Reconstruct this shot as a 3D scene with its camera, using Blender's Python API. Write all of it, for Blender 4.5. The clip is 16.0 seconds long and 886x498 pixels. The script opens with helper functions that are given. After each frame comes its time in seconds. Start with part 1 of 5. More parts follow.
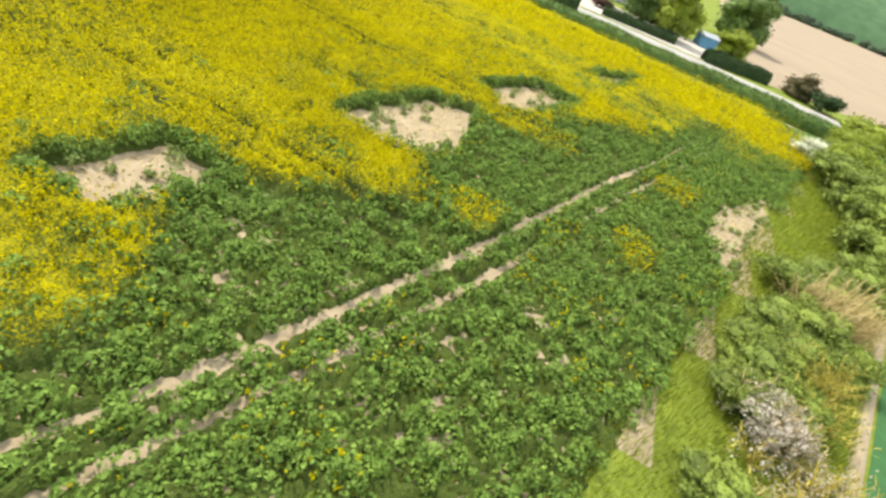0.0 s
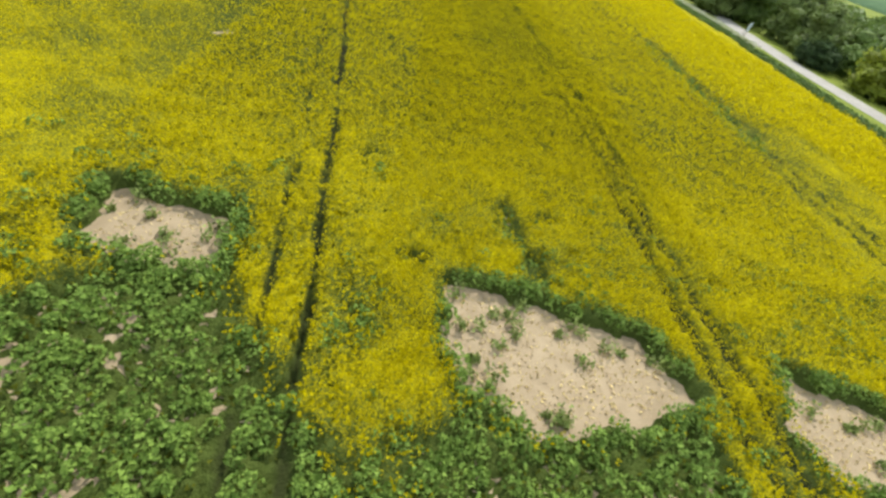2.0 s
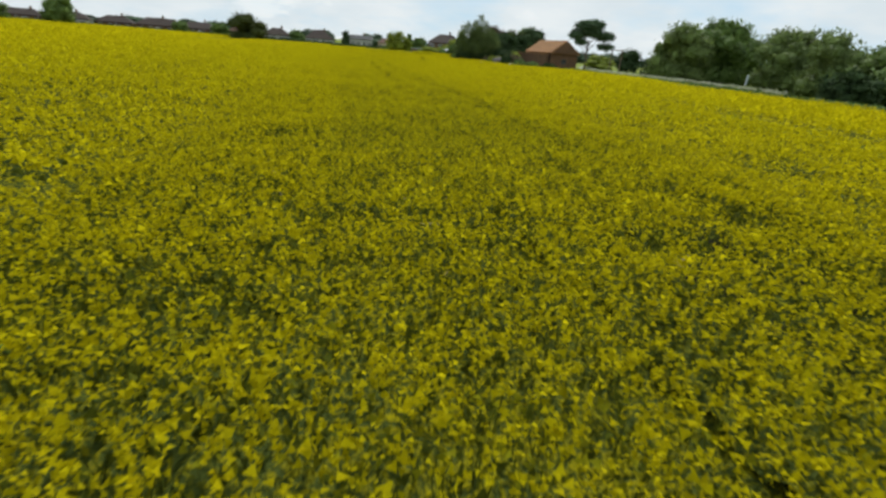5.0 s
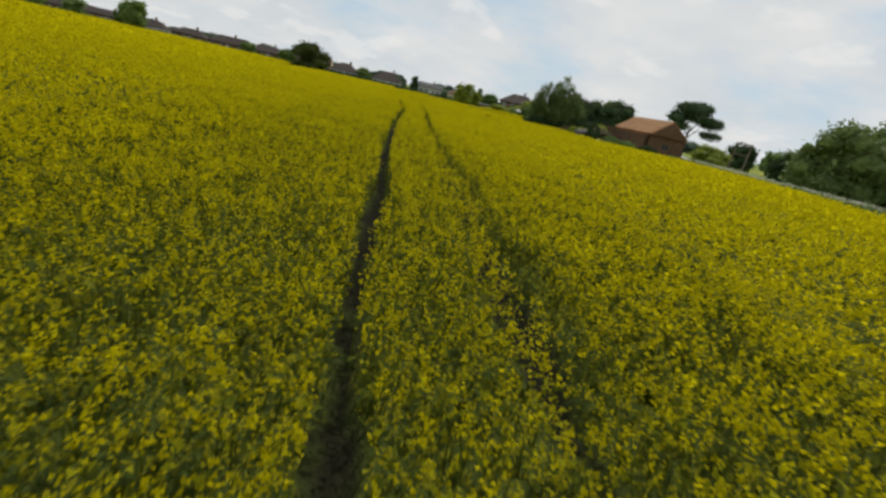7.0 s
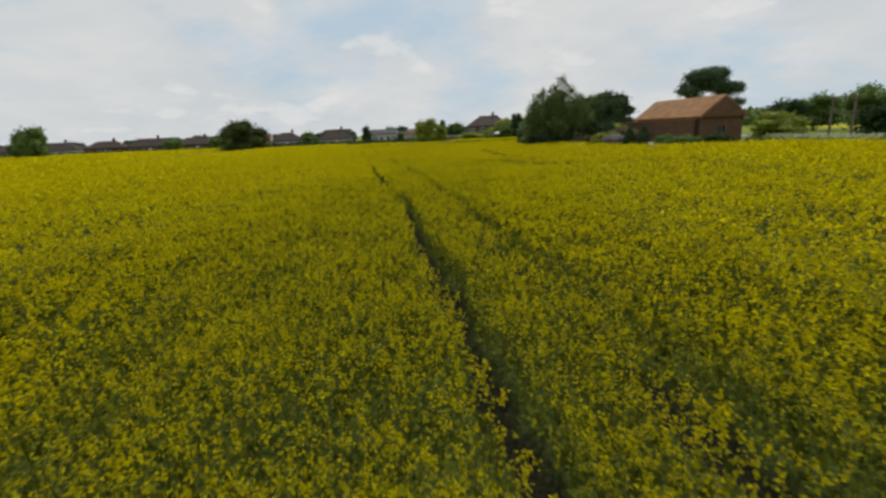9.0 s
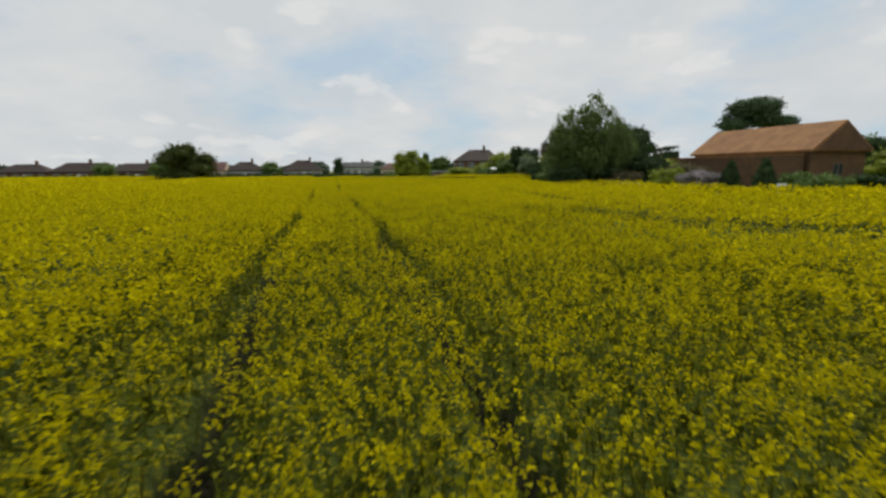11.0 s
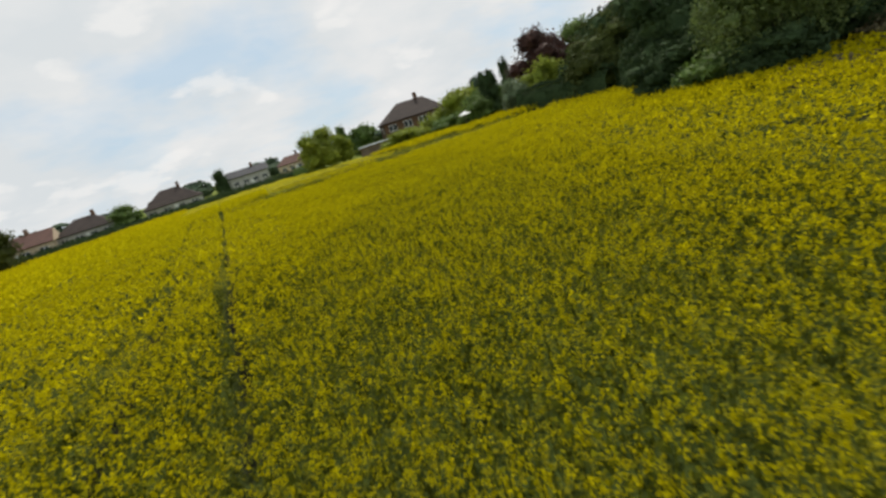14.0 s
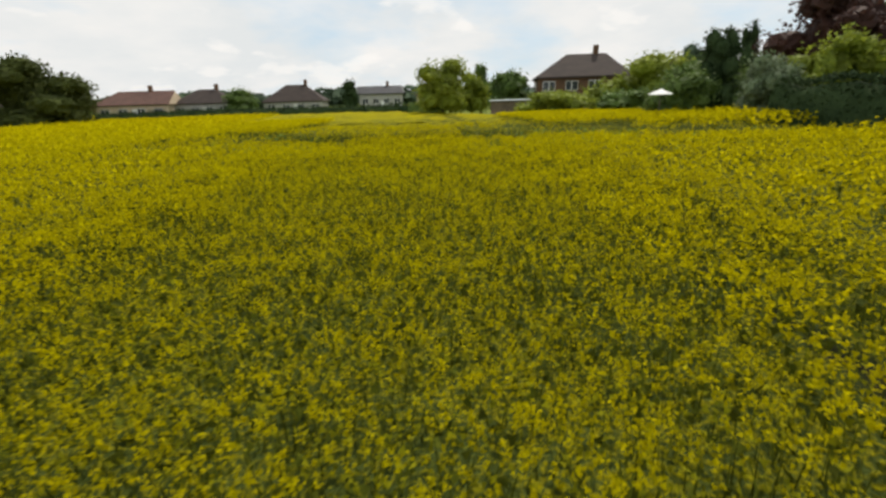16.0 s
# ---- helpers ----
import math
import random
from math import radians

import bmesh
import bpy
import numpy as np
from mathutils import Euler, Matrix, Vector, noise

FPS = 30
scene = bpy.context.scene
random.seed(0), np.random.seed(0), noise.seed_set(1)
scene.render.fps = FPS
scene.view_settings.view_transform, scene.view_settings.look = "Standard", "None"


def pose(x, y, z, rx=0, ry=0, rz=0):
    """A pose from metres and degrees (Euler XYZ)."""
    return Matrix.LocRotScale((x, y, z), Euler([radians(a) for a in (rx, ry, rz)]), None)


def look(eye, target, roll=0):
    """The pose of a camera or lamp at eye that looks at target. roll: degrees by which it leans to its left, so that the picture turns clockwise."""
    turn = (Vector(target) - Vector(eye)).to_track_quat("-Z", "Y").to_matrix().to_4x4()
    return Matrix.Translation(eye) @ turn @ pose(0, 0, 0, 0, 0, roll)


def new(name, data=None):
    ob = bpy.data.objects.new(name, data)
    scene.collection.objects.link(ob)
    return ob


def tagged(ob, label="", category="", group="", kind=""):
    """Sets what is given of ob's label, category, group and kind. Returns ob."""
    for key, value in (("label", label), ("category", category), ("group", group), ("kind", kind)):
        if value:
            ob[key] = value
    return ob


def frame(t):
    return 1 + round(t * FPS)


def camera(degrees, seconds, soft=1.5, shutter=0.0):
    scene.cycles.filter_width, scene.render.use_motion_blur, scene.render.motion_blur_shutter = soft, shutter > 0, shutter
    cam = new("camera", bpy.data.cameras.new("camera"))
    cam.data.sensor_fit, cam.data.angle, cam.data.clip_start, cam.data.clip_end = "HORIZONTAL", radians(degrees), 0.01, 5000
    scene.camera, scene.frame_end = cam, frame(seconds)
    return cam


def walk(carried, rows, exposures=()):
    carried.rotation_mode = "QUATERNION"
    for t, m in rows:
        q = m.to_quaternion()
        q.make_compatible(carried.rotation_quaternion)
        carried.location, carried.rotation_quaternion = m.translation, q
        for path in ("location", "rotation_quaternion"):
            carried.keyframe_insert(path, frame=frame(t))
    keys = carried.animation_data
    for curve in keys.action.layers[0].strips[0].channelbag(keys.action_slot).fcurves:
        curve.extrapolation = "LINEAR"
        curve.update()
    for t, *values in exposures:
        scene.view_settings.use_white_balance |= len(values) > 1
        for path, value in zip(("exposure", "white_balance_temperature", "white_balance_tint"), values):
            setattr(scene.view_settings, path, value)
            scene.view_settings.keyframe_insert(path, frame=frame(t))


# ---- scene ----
cam = camera(87.5, 16.0, soft=2.8, shutter=0.06)
PATH = [
    (0, (-27.085, -19.618, 10.385), (-25.536, -19.268, 9.169), 22.3),
    (0.5, (-23.706, -22.003, 10.945), (-22.445, -21.147, 9.651), 20.9),
    (1, (-19.741, -22.69, 11.221), (-18.836, -21.488, 9.903), 19.7),
    (1.5, (-16.405, -21.576, 11.453), (-15.762, -20.205, 10.147), 19.6),
    (2, (-13.48, -19.212, 11.115), (-12.999, -17.741, 9.848), 19.9),
    (2.5, (-11.347, -16.619, 10.128), (-10.932, -15.085, 8.914), 19.3),
    (3, (-9.54, -13.401, 8.542), (-9.149, -11.804, 7.403), 16.0),
    (3.5, (-8.409, -9.88, 6.883), (-7.994, -8.244, 5.81), 11.8),
    (4, (-7.305, -5.446, 4.892), (-6.847, -3.766, 3.909), 6.9),
    (4.2, (-6.947, -3.584, 4.371), (-6.476, -1.886, 3.425), 5.2),
    (6.3, (-1.677, 19.209, 2.666), (-1.229, 21.043, 2.004), 6.8),
    (6.5, (-1.187, 21.344, 2.639), (-0.78, 23.19, 1.986), 8.6),
    (7, (0.066, 27.195, 2.697), (0.351, 29.072, 2.071), 12.9),
    (7.5, (-0.094, 32.827, 2.897), (0.104, 34.723, 2.293), 14.5),
    (8, (-0.58, 39.149, 3.404), (-0.408, 41.054, 2.818), 11.5),
    (8.2, (-0.716, 41.43, 3.518), (-0.529, 43.337, 2.943), 8.9),
    (10.3, (-2.13, 64.17, 2.385), (-1.56, 66.05, 2.011), -13.2),
    (10.5, (-1.449, 66.146, 2.35), (-0.894, 68.033, 1.99), -10.9),
    (11, (1.05, 71.337, 2.293), (1.51, 73.254, 1.956), -0.5),
    (11.5, (3.724, 76.311, 2.526), (4.05, 78.252, 2.172), 10.5),
    (12, (5.537, 81.745, 2.698), (5.784, 83.69, 2.305), 18.2),
    (12.5, (5.25, 87.165, 2.704), (5.536, 89.098, 2.276), 16.8),
    (13, (3.49, 92.546, 2.639), (3.924, 94.444, 2.183), 6.0),
    (13.5, (2.171, 98.691, 2.955), (2.781, 100.532, 2.465), -6.9),
    (14, (2.59, 105.231, 3.273), (3.321, 107.013, 2.734), -17.6),
    (14.5, (4.032, 110.894, 3.835), (4.795, 112.648, 3.25), -21.1),
    (15, (6.58, 115.666, 3.601), (7.258, 117.447, 2.995), -18.3),
    (15.5, (9.441, 119.868, 2.935), (9.937, 121.708, 2.329), -11.2),
    (16, (12.747, 123.855, 2.762), (12.934, 125.744, 2.131), -1.8),
]
walk(cam, [(t, look(eye, target, roll)) for t, eye, target, roll in PATH],
     exposures=[(0.0, 0.95, 6800, 8), (1.0, 0.87, 6800, 8), (2.0, 0.55, 6550, 8), (3.0, 0.16, 6400, 7), (4.2, -0.14, 6250, 5), (6.3, -0.3, 6600, 9), (7.2, -0.45, 6650, 10), (8.2, -0.52, 6650, 10), (11.0, -0.5, 6650, 10), (12.5, -0.7, 6650, 10), (13.5, -0.45, 6650, 10), (15.0, -0.12, 6850, 11), (16.0, -0.15, 6900, 11)])

# ---------------------------------------------------------------- world and sun
SUN_AZ, SUN_EL = 30.0, 50.0            # degrees right of +y, and above the horizon
world = bpy.data.worlds.new("sky")
scene.world = world
world.use_nodes = True


def sky_nodes():
    nt = world.node_tree
    nt.nodes.clear()
    n, ln = nt.nodes.new, nt.links.new
    out, bg = n("ShaderNodeOutputWorld"), n("ShaderNodeBackground")
    sky = n("ShaderNodeTexSky")
    sky.sky_type, sky.sun_disc = "NISHITA", False
    sky.sun_elevation, sky.sun_rotation = radians(SUN_EL), radians(SUN_AZ)
    sky.air_density, sky.dust_density = 1.0, 0.6
    co, sep = n("ShaderNodeTexCoord"), n("ShaderNodeSeparateXYZ")
    ln(co.outputs["Generated"], sep.inputs[0])
    up = n("ShaderNodeMath")
    up.operation = "MAXIMUM"
    up.inputs[1].default_value = 0.0
    ln(sep.outputs["Z"], up.inputs[0])
    add = n("ShaderNodeMath")
    add.operation = "ADD"
    add.inputs[1].default_value = 0.30
    ln(up.outputs[0], add.inputs[0])
    flat = n("ShaderNodeVectorMath")
    flat.operation = "DIVIDE"
    ln(co.outputs["Generated"], flat.inputs[0])
    ln(add.outputs[0], flat.inputs[1])
    big, wisp = n("ShaderNodeTexNoise"), n("ShaderNodeTexNoise")
    for node, scale, detail in ((big, 1.1, 5.0), (wisp, 1.9, 7.0)):
        node.inputs["Scale"].default_value, node.inputs["Detail"].default_value = scale, detail
        node.inputs["Roughness"].default_value = 0.55
        ln(flat.outputs[0], node.inputs["Vector"])
    cover, tone, heap = n("ShaderNodeValToRGB"), n("ShaderNodeValToRGB"), n("ShaderNodeValToRGB")
    cover.color_ramp.elements[0].position, cover.color_ramp.elements[1].position = 0.38, 0.52
    cover.color_ramp.elements[0].color = (0.35, 0.35, 0.35, 1)
    tone.color_ramp.elements[0].position, tone.color_ramp.elements[1].position = 0.40, 0.64
    tone.color_ramp.elements[0].color = (9.3, 10.0, 10.5, 1)
    tone.color_ramp.elements[1].color = (10.7, 11.0, 11.2, 1)
    heap.color_ramp.elements[0].position, heap.color_ramp.elements[1].position = 0.60, 0.65
    heap.color_ramp.elements[0].color, heap.color_ramp.elements[1].color = (0, 0, 0, 1), (0.5, 0.5, 0.5, 1)
    ln(big.outputs["Fac"], cover.inputs[0])
    ln(wisp.outputs["Fac"], tone.inputs[0])
    puffs = n("ShaderNodeTexNoise")
    puffs.inputs["Scale"].default_value, puffs.inputs["Detail"].default_value, puffs.inputs["Roughness"].default_value = 2.3, 6.0, 0.5
    ln(flat.outputs[0], puffs.inputs["Vector"])
    ln(puffs.outputs["Fac"], heap.inputs[0])
    mix = n("ShaderNodeMix")
    mix.data_type = "RGBA"
    ln(cover.outputs["Color"], mix.inputs["Factor"])
    pale = n("ShaderNodeMix")
    pale.data_type = "RGBA"
    pale.inputs["Factor"].default_value = 0.75
    pale.inputs["B"].default_value = (6.4, 9.4, 12.2, 1)
    ln(sky.outputs[0], pale.inputs["A"])
    ln(pale.outputs["Result"], mix.inputs["A"])
    ln(tone.outputs["Color"], mix.inputs["B"])
    crest = n("ShaderNodeMix")
    crest.data_type = "RGBA"
    crest.inputs["B"].default_value = (12.4, 12.4, 12.3, 1)
    ln(heap.outputs["Color"], crest.inputs["Factor"])
    ln(mix.outputs["Result"], crest.inputs["A"])
    ln(crest.outputs["Result"], bg.inputs["Color"])
    bg.inputs["Strength"].default_value = 0.09
    ln(bg.outputs[0], out.inputs[0])


sky_nodes()
sun = new("sun", bpy.data.lights.new("sun", "SUN"))
sun.data.energy, sun.data.angle, sun.data.color = 3.2, radians(0.6), (1.0, 0.95, 0.86)
a, e = radians(SUN_AZ), radians(SUN_EL)
sun.matrix_world = look((0, 0, 60), (-math.sin(a) * math.cos(e), -math.cos(a) * math.cos(e), 60 - math.sin(e)))


# ---------------------------------------------------------------- materials
def material(name, base, second=None, scale=6.0, fine=40.0, rough=0.9, bump=0.0, island=0.0, translucent=0.0, obj_random=0.0,
             spec=0.3, metal=0.0, ramp=(0.4, 0.62)):
    """A surface of two colours mixed by coarse and fine noise, with bump, and brightness varied piece by piece."""
    mat = bpy.data.materials.new(name)
    mat.use_nodes = True
    nt = mat.node_tree
    n, ln = nt.nodes.new, nt.links.new
    bsdf, out = nt.nodes["Principled BSDF"], nt.nodes["Material Output"]
    second = second or tuple(c * 0.7 for c in base)
    geo, co = n("ShaderNodeNewGeometry"), n("ShaderNodeTexCoord")
    coarse, grain = n("ShaderNodeTexNoise"), n("ShaderNodeTexNoise")
    for node, s in ((coarse, scale), (grain, fine)):
        node.inputs["Scale"].default_value, node.inputs["Detail"].default_value = s, 4.0
        ln(geo.outputs["Position"], node.inputs["Vector"])
    half = n("ShaderNodeMath")
    half.operation = "MULTIPLY_ADD"
    half.inputs[1].default_value = 0.5
    ln(grain.outputs["Fac"], half.inputs[0])
    other = n("ShaderNodeMath")
    other.operation = "MULTIPLY"
    other.inputs[1].default_value = 0.5
    ln(coarse.outputs["Fac"], other.inputs[0])
    ln(other.outputs[0], half.inputs[2])
    rmp = n("ShaderNodeValToRGB")
    rmp.color_ramp.elements[0].position, rmp.color_ramp.elements[1].position = ramp
    rmp.color_ramp.elements[0].color, rmp.color_ramp.elements[1].color = (*second, 1), (*base, 1)
    ln(half.outputs[0], rmp.inputs[0])
    colour = rmp.outputs[0]
    if island or obj_random:
        hsv = n("ShaderNodeHueSaturation")
        spread = n("ShaderNodeMapRange")
        amount = island or obj_random
        spread.inputs["To Min"].default_value, spread.inputs["To Max"].default_value = 1 - amount, 1 + amount
        if island:
            ln(geo.outputs["Random Per Island"], spread.inputs["Value"])
        else:
            info = n("ShaderNodeObjectInfo")
            ln(info.outputs["Random"], spread.inputs["Value"])
        ln(spread.outputs[0], hsv.inputs["Value"])
        ln(colour, hsv.inputs["Color"])
        colour = hsv.outputs[0]
    ln(colour, bsdf.inputs["Base Color"])
    bsdf.inputs["Roughness"].default_value, bsdf.inputs["Metallic"].default_value = rough, metal
    bsdf.inputs["Specular IOR Level"].default_value = spec
    if bump:
        bmp = n("ShaderNodeBump")
        bmp.inputs["Strength"].default_value, bmp.inputs["Distance"].default_value = bump, 0.03
        ln(half.outputs[0], bmp.inputs["Height"])
        ln(bmp.outputs[0], bsdf.inputs["Normal"])
    if translucent:
        tr, mix = n("ShaderNodeBsdfTranslucent"), n("ShaderNodeMixShader")
        mix.inputs[0].default_value = translucent
        ln(colour, tr.inputs["Color"])
        ln(bsdf.outputs[0], mix.inputs[1])
        ln(tr.outputs[0], mix.inputs[2])
        ln(mix.outputs[0], out.inputs["Surface"])
    return mat


def canopy_material():
    """The crop seen as a mass: leaf green darkened by painted shade, yellow where it flowers, by the share of flowers
    kept on the mesh.
    """
    mat = material("crop_mass", (0.15, 0.22, 0.055), (0.055, 0.10, 0.025), 1.2, 14.0, 0.95, 0.0, spec=0.03)
    nt = mat.node_tree
    n, ln = nt.nodes.new, nt.links.new
    bsdf = nt.nodes["Principled BSDF"]
    green = bsdf.inputs["Base Color"].links[0].from_socket
    at = n("ShaderNodeAttribute")
    at.attribute_name = "flowering"
    geo = n("ShaderNodeNewGeometry")
    spots, broad = n("ShaderNodeTexNoise"), n("ShaderNodeTexNoise")
    for node, s, d in ((spots, 15.0, 5.0), (broad, 0.35, 4.0)):
        node.inputs["Scale"].default_value, node.inputs["Detail"].default_value = s, d
        ln(geo.outputs["Position"], node.inputs["Vector"])
    # Darker understory leaves, with the shade between plants put into the colour.
    understory_shade = n("ShaderNodeAttribute")
    understory_shade.attribute_name = "understory_shade"
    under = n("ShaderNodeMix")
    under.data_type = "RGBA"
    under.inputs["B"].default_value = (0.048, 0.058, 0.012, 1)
    ln(understory_shade.outputs["Fac"], under.inputs["Factor"])
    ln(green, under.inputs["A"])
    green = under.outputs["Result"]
    total = n("ShaderNodeMath")
    total.operation = "MULTIPLY_ADD"
    total.inputs[1].default_value = 0.45
    ln(broad.outputs["Fac"], total.inputs[0])
    ln(spots.outputs["Fac"], total.inputs[2])
    less = n("ShaderNodeMath")
    less.operation = "SUBTRACT"
    one = n("ShaderNodeMath")
    one.operation = "MULTIPLY_ADD"
    one.inputs[1].default_value, one.inputs[2].default_value = -0.52, 1.0
    ln(at.outputs["Fac"], one.inputs[0])
    ln(total.outputs[0], less.inputs[0])
    ln(one.outputs[0], less.inputs[1])
    edge = n("ShaderNodeMapRange")
    edge.inputs["From Min"].default_value, edge.inputs["From Max"].default_value = 0.0, 0.28
    ln(less.outputs[0], edge.inputs["Value"])
    mix = n("ShaderNodeMix")
    mix.data_type = "RGBA"
    mix.inputs["B"].default_value = (0.35, 0.305, 0.003, 1)
    ln(edge.outputs[0], mix.inputs["Factor"])
    ln(green, mix.inputs["A"])
    # Near-black floor colour: litter plus the shade of narrow tracks, painted in.
    floor_shade = n("ShaderNodeAttribute")
    floor_shade.attribute_name = "track"
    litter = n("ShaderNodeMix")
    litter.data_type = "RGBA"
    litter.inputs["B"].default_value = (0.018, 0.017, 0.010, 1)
    ln(floor_shade.outputs["Fac"], litter.inputs["Factor"])
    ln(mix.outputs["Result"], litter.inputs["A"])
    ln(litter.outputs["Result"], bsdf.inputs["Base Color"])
    bmp = n("ShaderNodeBump")
    bmp.inputs["Strength"].default_value, bmp.inputs["Distance"].default_value = 0.8, 0.12
    ln(spots.outputs["Fac"], bmp.inputs["Height"])
    ln(bmp.outputs[0], bsdf.inputs["Normal"])
    return mat


